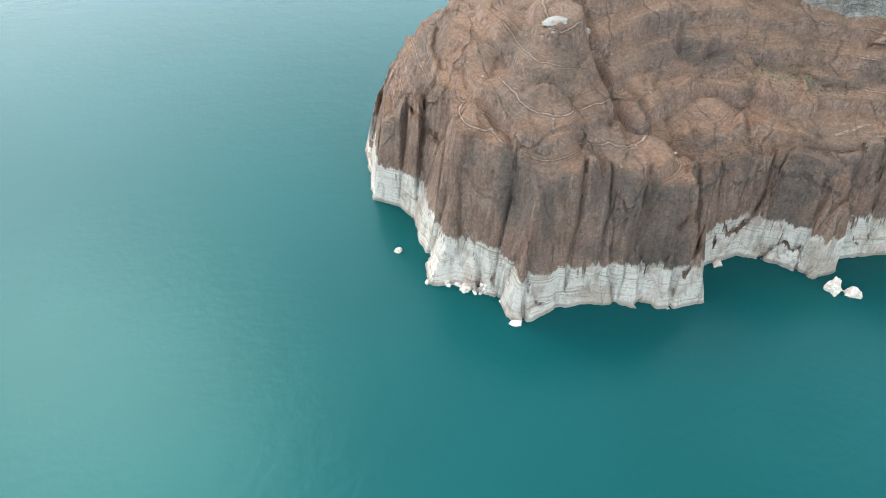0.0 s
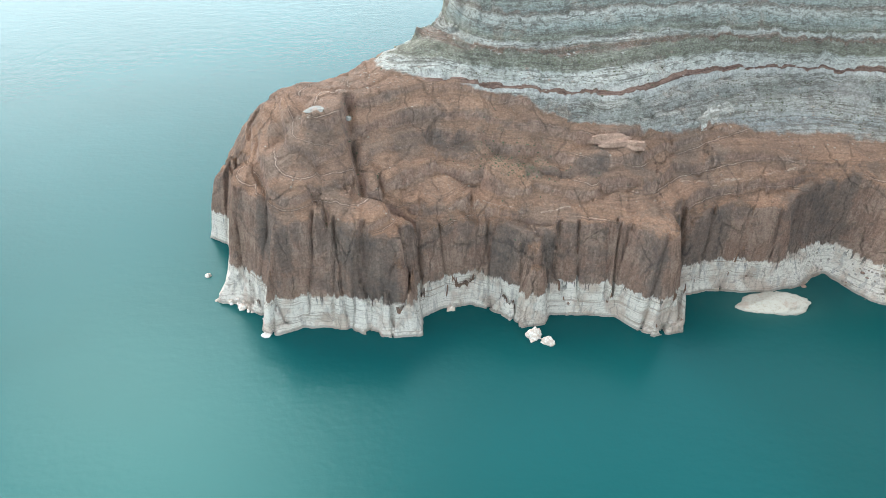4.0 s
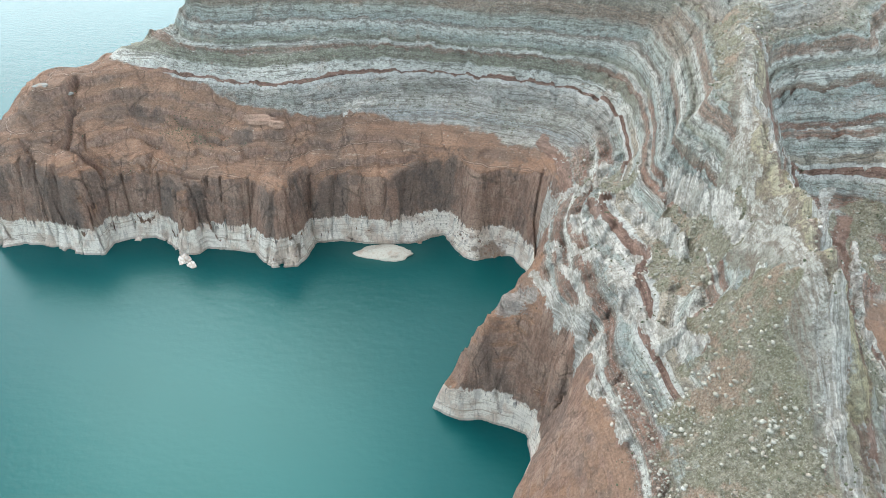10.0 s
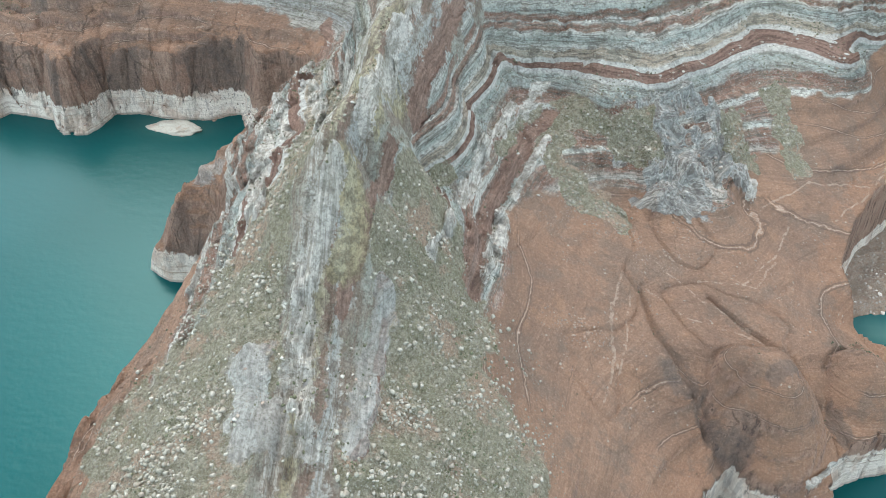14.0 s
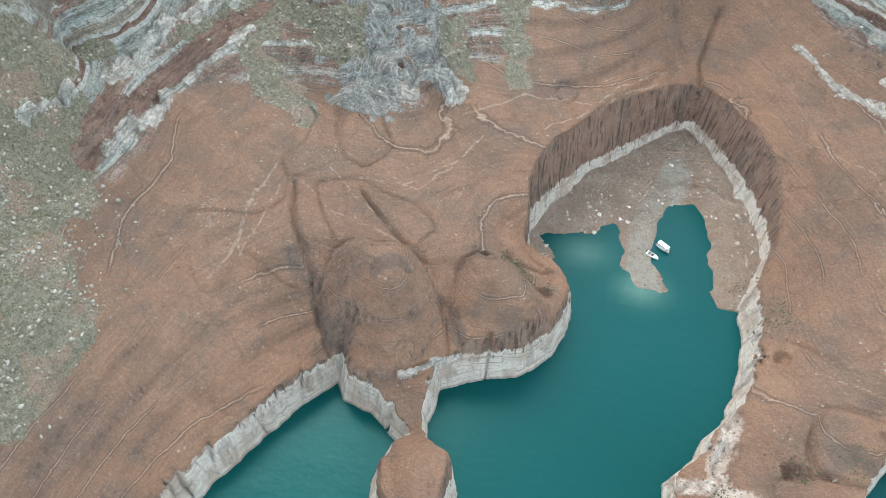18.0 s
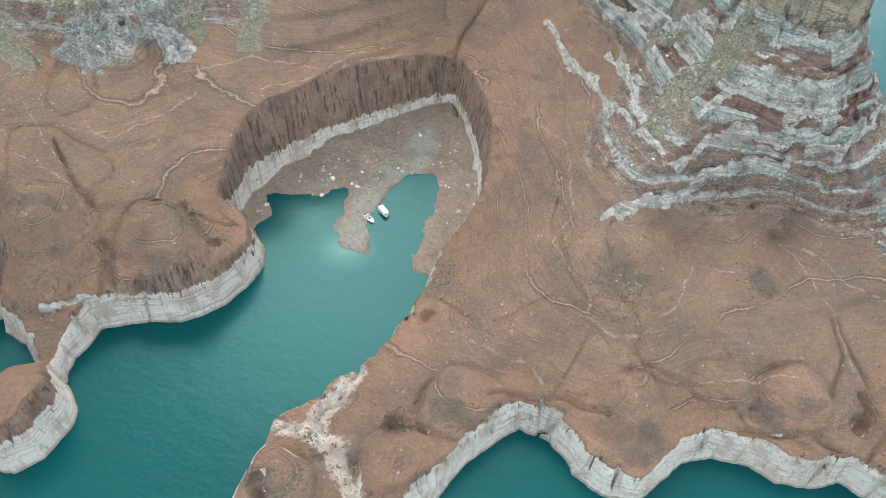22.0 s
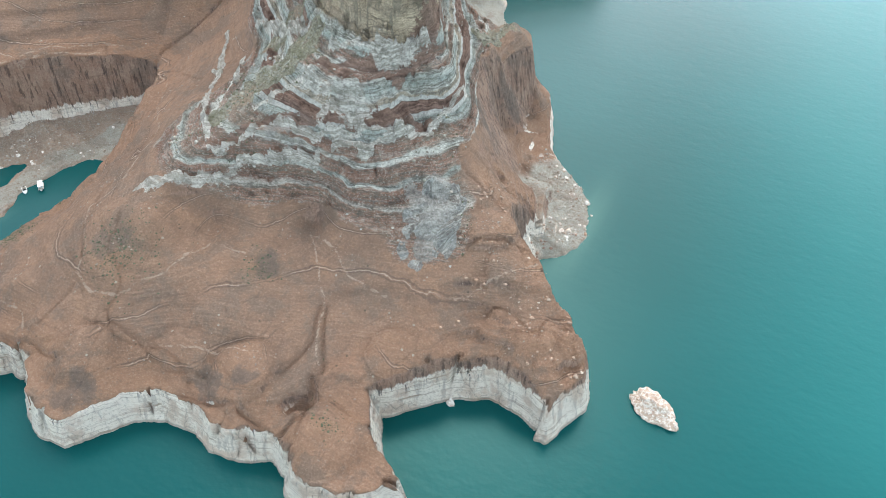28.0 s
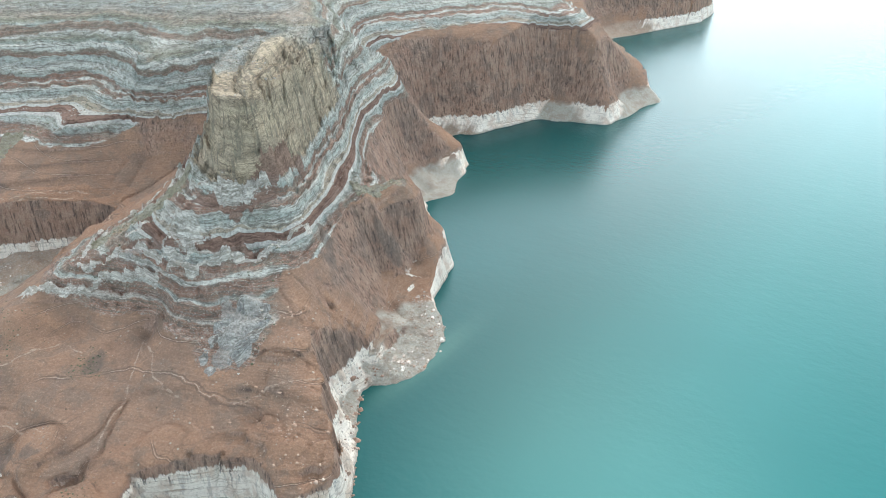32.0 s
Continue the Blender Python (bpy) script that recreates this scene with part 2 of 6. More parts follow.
FAR_EAST = [(610, 300, 80), (630, 300, 45), (618, 330, 50), (600, 335, 72), (572, 336, 78), (600, 370, 22), (581, 352, 34), (580, 385, 30), (563, 390, 70), (574, 412, 60), (594, 447, 66), (612, 470, 63), (655, 486, 58), (676, 506, 22), (674, 540, 10), (642, 525, 60), (600, 520, 82), (560, 480, 86), (600, 580, 40), (560, 640, 40), (535, 690, 55), (545, 720, 40), (560, 770, 40), (590, 840, 30), (540, 850, 60)]
TOWER_TOP = [(625, 205, 92), (645, 190, 98), (666, 174, 101), (678, 171.5, 103), (675, 181, 102), (668, 192.5, 101), (657, 212, 102), (648, 230, 101), (633, 252, 99), (617, 273, 97)]
TOWER_FOOT = [(624, 183, 68), (640, 174, 76), (653, 164, 76), (664.5, 158.5, 72.6), (676.5, 156, 72.4), (685, 169.5, 68.3), (682.5, 183, 67), (676, 197, 66.5), (668, 209, 66.3), (660, 224, 70), (653, 237, 73), (641, 258, 68), (628, 276, 66)]
FEATURES = [TOWER_TOP, TOWER_FOOT, RIM_HEADLAND, RIM_WEST_BAY, BENCH_HEADLAND, BAND_WEST, LEDGE_WEST, TOP_RIM, RIM_MID, RIM_COVE]
SPOTS = [PLATEAU, BACK_SLOPE, RIDGE_EAST, APRON_MID, SLOPE_COVE, APRON_EAST, RIM_FRONT, RIM_EAST, FAN_EAST, TOWER_EAST, FAR_EAST]


# outcrops and stains in plan: (half width, line)
YELLOW_BEDS_WEST = [(3.6, [(351, 30.9), (351.9, 37.3), (352.2, 44), (350.2, 47.2)]), (2.6, [(350.5, 64.4), (351.9, 91)])]
SCRUB_SLOPES_COVE = [(4.5, [(463.2, 150.8), (466.4, 138.4)]), (4.5, [(480.7, 168.4), (487.1, 141.6)]), (4.5, [(402.8, 117.3), (412.4, 109.1), (422.5, 105.5)])]
SCRUB_SLOPES_EAST = [(5, [(629.4, 169.8), (626.9, 167.4)]), (5, [(632.6, 138.3), (639, 147.6)]), (4.5, [(629.4, 126.5), (637.4, 141.3), (648.3, 149.9)]), (3.5, [(642.7, 152.2), (648.4, 157.8)]), (3, [(683.8, 218.2), (686.2, 238.7)])]
SCRUB_SLOPES_WEST = [(4, [(331.1, 108.3), (335.4, 98.7), (339.8, 84.4)])]
RED_BEDS_EAST = [(1.8, [(639.4, 120.2), (648.3, 128.3), (662, 132.5), (678.4, 135.1), (692.7, 154)]), (1.5, [(655.6, 145.8), (671.5, 149.1), (681.5, 160.4), (685.7, 171.3), (678.9, 191.2)]), (1, [(667.6, 142.1), (681.7, 153.3), (687.1, 168.6)])]
RED_BEDS_WEST = [(1.2, [(352.2, 21.4), (353.1, 28.6), (354.2, 40), (355.9, 56.9), (356.7, 66.5)]), (2.2, [(357.8, 92.2), (359.8, 105.5), (363.6, 129.5), (367.6, 150)]), (0.8, [(361.4, 14.2), (361.2, 26)]), (2.6, [(379.1, 53.4), (378.2, 70.3), (384.6, 101), (391, 121.8), (398.7, 138.2)]), (1.6, [(312.4, 131.8), (316.9, 116.1), (323.5, 98.2)]), (2.2, [(305.4, 210.5), (312.1, 188.1), (310.3, 160.2)])]
PALE_BEDS_COVE = [(1.8, [(463.2, 133.4), (470, 131.2), (466.6, 122)]), (0.8, [(471.4, 30.2), (478.5, 35.4), (485.3, 41.9)])]
PALE_BEDS_EAST = [(1.2, [(585, 188.7), (596, 171), (607, 154.3), (616.4, 134.8)]), (1, [(598.3, 164), (606.9, 157)]), (1.4, [(625, 97.3), (631.2, 103.4), (644.4, 111.2)]), (1.1, [(620.2, 95.9), (625.6, 100.5), (638.1, 105.6), (646.8, 117), (657.5, 123.5), (669.3, 124.8)]), (0.9, [(636.5, 114.5), (645.7, 125.1), (652.2, 130), (665.6, 128.6), (678.1, 131.2), (695.7, 151.4)]), (2.8, [(672.4, 139.4), (675.4, 136.8), (668.1, 133.8)]), (1.4, [(641.5, 132.9), (650.7, 142.7), (664.2, 140.1), (672.9, 139.2)]), (1.2, [(598.4, 163.4), (608.9, 153.2)]), (1.1, [(613.1, 143.3), (623.5, 128.2), (633.7, 118.1)]), (1.1, [(609.9, 165.5), (623.8, 144.5)]), (1.2, [(658.3, 153.2), (677.2, 154.3), (685.5, 168.1)])]
PALE_BEDS_EAST_B = [(2.4, [(674.5, 140), (679.6, 136.9)]), (0.9, [(674.3, 128.2), (683.4, 130.7), (691, 144.6), (696.3, 156.8), (695.7, 176.1)]), (2, [(607.1, 181.4), (643.9, 160.3)])]
PALE_BEDS_WEST = [(2.4, [(350.6, -6.2), (348.3, 3.6), (345.5, 15), (344.2, 24), (345.3, 32.5), (346.4, 38.5), (347.4, 45.2)]), (1.8, [(350.1, 61.6), (351.2, 83), (352.7, 105.7), (355.6, 133.4)]), (2, [(373.4, 81), (376.1, 96.7), (379.8, 111.9), (386.1, 129.5), (396.6, 147.5)]), (2.2, [(381.9, 59.7), (385.1, 72.3), (385.2, 87.4)]), (1.4, [(387.6, 96.5), (393.7, 114.5), (398.2, 126.1)]), (1.2, [(368.2, 50.7), (371.5, 66.4)]), (1.2, [(294.1, 114.8), (302.9, 89.2), (308.3, 67)]), (1.7, [(305.1, 114.4), (315.6, 93), (318.7, 73.2), (325.1, 53.1)]), (2.2, [(322.2, 122.5), (328.3, 106.3), (331.8, 91.4)]), (2, [(307.2, 128.4), (314.2, 110.1), (319.9, 97.4)])]
PALE_BEDS_WEST_B = [(1.7, [(332.9, 121.9), (338.5, 98.2), (341.3, 83)]), (2, [(324.1, 166.1), (311.9, 143.2), (305, 178.2)]), (1, [(300, 122.4), (305.2, 94.9), (307.1, 72.1)]), (1.8, [(307.4, 78.5), (307.7, 65.5)]), (1.7, [(312.4, 93.8), (316.3, 74.7), (321, 60.2)]), (2, [(221, 226.1), (232.4, 233.3)]), (1, [(304.9, 62.9), (309.1, 50.8), (309.4, 40.1)])]
GREY_SLABS_EAST = [(2.2, [(650.5, 126.8), (656.7, 129.2)]), (3, [(705.7, 137.2), (709.1, 129.5), (710.7, 117.8)]), (3, [(699.5, 131), (710.1, 130.8)])]
GREY_SLABS_WEST = [(4, [(339.4, -7.9), (338, 0.7), (335.7, 10)]), (2.6, [(345.1, -6.3), (343.2, 0.6)]), (2.4, [(359.5, -3.9), (359.9, 8.6), (360.5, 22.1), (360.8, 32.1)]), (3.4, [(284.7, 108.3), (293, 106.7)]), (3, [(277.2, 241.9), (282.3, 236.6)])]
VARNISH_COVE = [(3, [(436.2, 53.5), (443.2, 44.1), (454.3, 37.4)]), (2, [(481.6, 53.6), (485, 46.5)]), (2.4, [(460.6, 48.5), (466.3, 52.3)]), (4.5, [(589.4, 32.6), (593.9, 33.9)]), (3.5, [(553.3, 2.1), (557.1, -1.2)])]
VARNISH_EAST = [(3.2, [(667.6, 97), (670.8, 93.1)]), (4.5, [(624.8, 73.5), (629.1, 78.1)]), (3.5, [(674.6, 58.3), (677, 57.6)]), (2.5, [(681.9, 61.3), (684, 61.5)]), (3.5, [(642.3, 36.8), (643.2, 40.8)]), (2.6, [(695.2, 217.1), (698.8, 220.9)]), (2.2, [(695.7, 184), (703.8, 178.1)])]
VARNISH_WEST = [(4.5, [(246.5, 200.5), (256.8, 206.2), (266.6, 205.8)]), (3, [(206, 191.9), (223.6, 198.8)]), (3.5, [(103, 185.6), (113.2, 183.2)]), (3.5, [(161, 187.7), (149.8, 192.1)]), (3, [(195.5, 180.8), (193.8, 178.8)]), (2.4, [(160.6, 210.5), (181.1, 208.2)]), (2.6, [(77.2, 199.3), (83, 189.3)]), (3, [(130.1, 223.6), (139.4, 221.3)])]
PALE_SEAMS_COVE = [(0.7, [(423.7, 74.5), (423.8, 60.5), (420.2, 46.8)]), (0.7, [(418.8, 69.5), (418.8, 52.4), (415.9, 38.6)]), (0.6, [(446.3, 84.7), (463.2, 85.1), (473.8, 99.3)]), (0.8, [(450.9, 90.6), (458.9, 85.2), (473.2, 100.4), (479.2, 114.4)]), (0.8, [(536.7, 164.2), (510.9, 136.6), (495.8, 120.5)]), (0.6, [(421.6, 79.7), (419.4, 69.3), (418.8, 57.9), (420.5, 48.2)]), (0.6, [(431.7, 89.1), (448, 77.1), (459.6, 69.5)]), (0.6, [(430.5, 78.3), (442.5, 70.5), (458.3, 67), (470.9, 64.1)]), (0.7, [(471.6, 120.9), (490.7, 136.5), (513.8, 141.8), (539.6, 172.4)])]
PALE_SEAMS_EAST = [(0.9, [(576.8, 157.7), (589.2, 140.2), (604.4, 124.1), (607.7, 110.2), (611, 96.5), (607.7, 86.5), (612.4, 79), (620, 72.8), (622.6, 66), (630.3, 63.3), (640, 68.7), (645.4, 77.6), (648.9, 95.8), (661.1, 95.4)]), (0.6, [(673.3, 111.4), (684, 100.4), (691, 92.4), (694.2, 81), (699.7, 74.7)]), (0.6, [(673.3, 111.4), (685.8, 107.2), (693.8, 101.7), (705.9, 102.5)]), (0.8, [(726.5, 111.1), (733.1, 119.4), (741.5, 133)]), (0.6, [(583.9, 58.6), (599.9, 53.8), (610.8, 52.4), (616.2, 47.6)]), (0.6, [(656.1, 60.7), (667.8, 65.2), (688.8, 71.7)])]
PALE_SEAMS_WEST = [(0.7, [(208.7, 206.6), (232.1, 208), (254, 213.1)]), (0.6, [(140.3, 203.3), (158.6, 198.3), (176.5, 197.9)])]
YELLOW_BEDS = YELLOW_BEDS_WEST
SCRUB_SLOPES = SCRUB_SLOPES_COVE + SCRUB_SLOPES_EAST + SCRUB_SLOPES_WEST
RED_BEDS = RED_BEDS_EAST + RED_BEDS_WEST
PALE_BEDS = PALE_BEDS_COVE + PALE_BEDS_EAST + PALE_BEDS_EAST_B + PALE_BEDS_WEST + PALE_BEDS_WEST_B
GREY_SLABS = GREY_SLABS_EAST + GREY_SLABS_WEST
VARNISH = VARNISH_COVE + VARNISH_EAST + VARNISH_WEST
PALE_SEAMS = PALE_SEAMS_COVE + PALE_SEAMS_EAST + PALE_SEAMS_WEST


TABLE = np.random.RandomState(42).uniform(-1, 1, 65536).astype(np.float32)


def lattice(ix, iy, seed):
    return TABLE[(ix + 37 * seed & 255) | ((iy + 101 * seed & 255) << 8)]


def vnoise(x, y, seed=0):
    """Smooth noise from -1 to 1 on the unit lattice."""
    x, y = np.asarray(x, np.float32), np.asarray(y, np.float32)
    fx, fy = np.floor(x), np.floor(y)
    u, v = x - fx, y - fy
    ix, iy = fx.astype(np.int32), fy.astype(np.int32)
    u, v = u * u * u * (u * (u * 6 - 15) + 10), v * v * v * (v * (v * 6 - 15) + 10)
    a, b = lattice(ix, iy, seed), lattice(ix, iy + 1, seed)
    a = a + (lattice(ix + 1, iy, seed) - a) * u
    b = b + (lattice(ix + 1, iy + 1, seed) - b) * u
    return a + (b - a) * v


def fbm(x, y, size, octaves=4, seed=0, gain=0.5):
    total, amp, norm = 0.0, 1.0, 0.0
    for k in range(octaves):
        c, s = math.cos(0.7 * k), math.sin(0.7 * k)
        total = total + amp * vnoise((c * x - s * y) / size + 17.3 * k, (s * x + c * y) / size - 9.1 * k, seed + k)
        norm += amp
        amp *= gain
        size *= 0.5
    return total / norm


def smooth(a, b, v):
    t = np.clip((v - a) / (b - a), 0, 1)
    return t * t * (3 - 2 * t)


def along(line, step):
    """Points every few metres along a feature line."""
    out = []
    for a, b in zip(line[:-1], line[1:]):
        n = max(1, int(math.dist(a[:2], b[:2]) / step))
        out += [tuple(p + (q - p) * k / n for p, q in zip(a, b)) for k in range(n)]
    return out + [line[-1]]


def near_line(px, py, line):
    """The distance from each point to a line of (x, y, ...)."""
    best = np.full(px.shape, 1e9)
    for a, b in zip(line[:-1], line[1:]):
        ex, ey = b[0] - a[0], b[1] - a[1]
        t = np.clip(((px - a[0]) * ex + (py - a[1]) * ey) / (ex * ex + ey * ey + 1e-9), 0, 1)
        best = np.minimum(best, (px - a[0] - t * ex) ** 2 + (py - a[1] - t * ey) ** 2)
    return np.sqrt(best)


def inside(px, py, poly):
    hit = np.zeros(px.shape, bool)
    for a, b in zip(poly, poly[1:] + poly[:1]):
        if a[1] != b[1]:
            hit ^= ((a[1] > py) != (b[1] > py)) & (px < (b[0] - a[0]) * (py - a[1]) / (b[1] - a[1]) + a[0])
    return hit


def worley(x, y, size, seed):
    """Cell pattern: nearness to the cell's edge (0 on it) and a value from -1 to 1 for each cell."""
    u, v = np.asarray(x / size, np.float32), np.asarray(y / size, np.float32)
    ix, iy = np.floor(u).astype(np.int32), np.floor(v).astype(np.int32)
    f1, f2, who = np.full(x.shape, 9, np.float32), np.full(x.shape, 9, np.float32), np.zeros(x.shape, np.float32)
    for i in (-1, 0, 1):
        for j in (-1, 0, 1):
            cx, cy = ix + i, iy + j
            d = np.hypot(cx + 0.5 + 0.45 * lattice(cx, cy, seed) - u, cy + 0.5 + 0.45 * lattice(cx, cy, seed + 7) - v)
            first = d < f1
            f2 = np.where(first, f1, np.minimum(f2, d))
            who = np.where(first, lattice(cx, cy, seed + 13), who)
            f1 = np.where(first, d, f1)
    return f2 - f1, who


class Base:
    """The land's large form: a surface stretched over the plan's lines and heights."""

    def __init__(self):
        pts = []
        for line in FEATURES:
            pts += along(line, 7)
        for spots in SPOTS:
            pts += spots
        kept = {}
        for p in pts:
            kept.setdefault((round(p[0] / 1.5), round(p[1] / 1.5)), p)
        p = np.array(list(kept.values()), float)
        self.c = p[:, :2]
        r = np.hypot(*(self.c[:, None] - self.c[None]).transpose(2, 0, 1))
        n = len(p)
        a = np.zeros((n + 1, n + 1))
        a[:n, :n] = r - np.eye(n) * 0.6
        a[:n, n] = a[n, :n] = 1
        w = np.linalg.solve(a, np.r_[p[:, 2], 0])
        self.w, self.k = w[:n].astype(np.float32), w[n]

    def __call__(self, x, y):
        out = np.empty(x.size, np.float32)
        xf, yf = x.ravel().astype(np.float32), y.ravel().astype(np.float32)
        cx, cy = self.c[:, 0].astype(np.float32), self.c[:, 1].astype(np.float32)
        for i in range(0, x.size, 8000):
            out[i : i + 8000] = np.sqrt((xf[i : i + 8000, None] - cx) ** 2 + (yf[i : i + 8000, None] - cy) ** 2) @ self.w
        return (out + self.k).reshape(x.shape).astype(float)


BEACHES = [(262, 190, 16, 0.55), (285, 186, 10, 0.9), (530, 105, 20, 0.4), (552, 130, 20, 0.5), (540, 98, 14, 0.22), (566, 108, 14, 0.8), (510, 102, 12, 0.8), (738, 185, 26, 0.3), (732, 205, 18, 0.35), (740, 150, 16, 0.7), (752, 133, 8, 1.2), (640, 325, 34, 0.35), (600, 395, 36, 0.4), (640, 470, 30, 0.6), (680, 525, 40, 0.5), (570, 740, 60, 0.5), (66, 198, 6, 1.6), (555, -5, 14, 1.6), (76, 300, 30, 0.9)]


def land(x, y):
    """Height, distance inside the shore, and the large form, at each point."""
    base = base_form(x, y)
    d = near_line(x, y, SHORE + SHORE[:1])
    d = np.where(inside(x, y, SHORE), d, -d)
    steep = np.full(x.shape, 5.0)
    for bx, by, br, s in BEACHES:
        k = np.exp(-(((x - bx) ** 2 + (y - by) ** 2) / br**2) ** 2)
        steep = steep * (1 - k) + s * k
    hard = smooth(1.0, 4.0, steep)
    # scalloped and fluted faces
    dw = d + hard * (1.3 * fbm(x, y, 16, 3, 5) + 0.8 * fbm(x, y, 7, 3, 9) + 0.25 * fbm(x, y, 2.2, 2, 10)) + (1 - hard) * 3.6 * fbm(x, y, 11, 4, 4) + 3.5 * smooth(270, 320, y) * fbm(x, y, 24, 5, 6)
    # upright joints cut into the faces
    dw = dw - hard * 1.5 * (1 - smooth(0.0, 0.05, np.abs(fbm(x, y, 24, 2, 71)))) * smooth(0, 2, d) * (1 - smooth(8, 14, d))
    # buttresses with sharp edges, boldest on the headland
    bold = 0.5 + 1.1 * (1 - smooth(215, 260, x))
    edge, who = worley(x + 3 * fbm(x, y, 12, 3, 73), y + 3 * fbm(x, y, 12, 3, 74), 11.0, 75)
    dw = dw + hard * bold * (1.1 * who - 1.3 * (1 - smooth(0.0, 0.1, edge))) * smooth(0, 2, d) * (1 - smooth(9, 16, d))
    cliff = dw * steep
    k = 2.5
    h = np.clip(0.5 + 0.5 * (cliff - base) / k, 0, 1)
    z = cliff * (1 - h) + base * h - k * h * (1 - h) * 0.8
    # the cove: a flat stony floor let into the slickrock behind sheer walls
    near = (x > 488) & (x < 592) & (y > 70) & (y < 186)
    fx, fy = x[near], y[near]
    c = near_line(fx, fy, COVE_FOOT + COVE_FOOT[:1]) * np.where(inside(fx, fy, COVE_FOOT), -1, 1) + 0.7 * fbm(fx, fy, 9, 3, 15)
    floor_z = np.minimum(0.3 * np.maximum(dw[near], 0) + 0.15, 7 + 0.6 * fbm(fx, fy, 12, 3, 16)) + 0.5 * smooth(2, 8, dw[near]) * fbm(fx, fy, 6, 3, 17)
    z[near] = np.where(fy > 84, np.minimum(z[near], floor_z + np.maximum(c, 0) * 7), z[near])
    z = np.where(dw < 0, np.maximum(dw * 1.2, -7), np.minimum(z, cliff))
    return z, dw, base


base_form = Base()
TOWER_PLAN = [(628, 186), (642, 177), (655, 166.5), (665, 161.5), (676, 159.5), (683, 170), (680, 183), (673.5, 196), (666, 208), (658, 223), (650, 237), (639, 257), (620, 280), (596, 262), (600, 225)]

def axis(lo, hi, step, far_lo, far_hi, growth=1.12, most=14):
    mid = list(np.arange(lo, hi, step))
    up, s = [mid[-1]], step
    while up[-1] < far_hi:
        s = min(s * growth, most)
        up.append(up[-1] + s)
    dn, s = [mid[0]], step
    while dn[-1] > far_lo:
        s = min(s * growth, most)
        dn.append(dn[-1] - s)
    return np.array(dn[:0:-1] + mid + up[1:])


STEP = 0.6
gx = axis(50, 772, STEP, -20, 800)
gy = axis(-28, 288, STEP, -165, 1020, 1.05, 7)
X, Y = np.meshgrid(gx, gy)
Z0, D0 = land(X, Y)[:2]

# the tower's sheer sides
near = (X > 585) & (X < 695) & (Y > 145) & (Y < 288)
tx, ty = X[near], Y[near]
wall_d = near_line(tx, ty, TOWER_PLAN + TOWER_PLAN[:1]) * np.where(inside(tx, ty, TOWER_PLAN), 1, -1)
wall_d = wall_d + 1.2 * fbm(tx, ty, 9, 3, 141) + 1.0 * worley(tx, ty, 5.0, 142)[1]
Z0[near] = np.where(wall_d > 0, np.maximum(Z0[near], np.minimum(74 + wall_d * 5.5, 101 + 1.5 * fbm(tx, ty, 14, 3, 143))), Z0[near])
# the rounded bluff between the two fans
BLUFF_PLAN = [(688, 203), (694.5, 206), (697, 217), (700, 229), (703, 240), (697, 252), (686, 257), (675, 252), (668, 235), (676, 214)]
near = (X > 655) & (X < 715) & (Y > 190) & (Y < 270)
tx, ty = X[near], Y[near]
wall_d = near_line(tx, ty, BLUFF_PLAN + BLUFF_PLAN[:1]) * np.where(inside(tx, ty, BLUFF_PLAN), 1, -1)
wall_d = wall_d + 0.9 * fbm(tx, ty, 9, 3, 144)
Z0[near] = np.where(wall_d > 0, np.maximum(Z0[near], np.minimum(11 + wall_d * 5, 27 + 5 * np.sqrt(np.maximum(wall_d, 0)) + fbm(tx, ty, 12, 3, 145))), Z0[near])

WASH = [(564, 40), (560.5, 31), (558.5, 24), (566, 16), (574, 7.5), (580, -1), (581, -8)]
WASH_ARM = [(551, 18), (557.5, 19), (565, 16.5)]
# joints and gullies as worn grooves: (line, depth, half width)
GROOVES = [
    ([(427, 78), (431, 67), (436, 57), (443, 45), (451, 34)], 1.7, 1.1),
    ([(449, 79), (456, 72), (470, 61.5), (478, 55), (483, 44), (485, 36)], 1.7, 1.0),
    (WASH, 2.2, 2.6),
    (WASH_ARM, 1.2, 2.0),
    ([(559, 166), (555, 176), (553, 187), (556, 200), (560, 215)], 2.2, 1.3),
    ([(700, 72), (703, 66), (705, 60), (701, 53)], 2.6, 1.6),
    ([(640, 60), (652, 58), (664, 57), (672, 60)], 1.0, 0.9),
    ([(693, 92), (697, 82), (702, 74)], 1.2, 0.8),
    ([(588, 140), (598, 125), (606, 112), (607, 95), (613, 80), (622, 70)], 0.8, 0.7),
    ([(741, 137), (730, 131), (722, 124)], 0.9, 0.7),
]
GROOVES_HEADLAND = [
    ([(103.5, 231), (104.5, 222), (105.5, 211.5), (107.5, 202), (117, 199.5), (124, 193)], 5.5, 2.2),
    ([(109.5, 213), (114, 204.5), (121, 199), (132.5, 197), (144.5, 196), (157.5, 186)], 2.6, 1.5),
    ([(74.5, 213.5), (78, 205), (77.5, 199), (79, 189)], 3.0, 1.5),
    ([(93, 199), (96, 194), (96.5, 188)], 3.0, 1.5),
    ([(136.5, 201), (147.5, 197.5), (170.5, 191.5), (185.5, 188)], 1.8, 1.2),
    ([(130, 228.5), (129.5, 222), (141, 222.5), (152.5, 220), (165, 218)], 2.4, 1.4),
    ([(162.5, 215.5), (165, 209.5), (173, 207), (180, 206), (182, 202), (192, 201.5)], 2.4, 1.6),
    ([(210, 197), (232, 205), (251, 207), (264, 208)], 1.8, 1.2),
    ([(203, 190), (204, 184), (206, 181)], 2.4, 1.4),
]
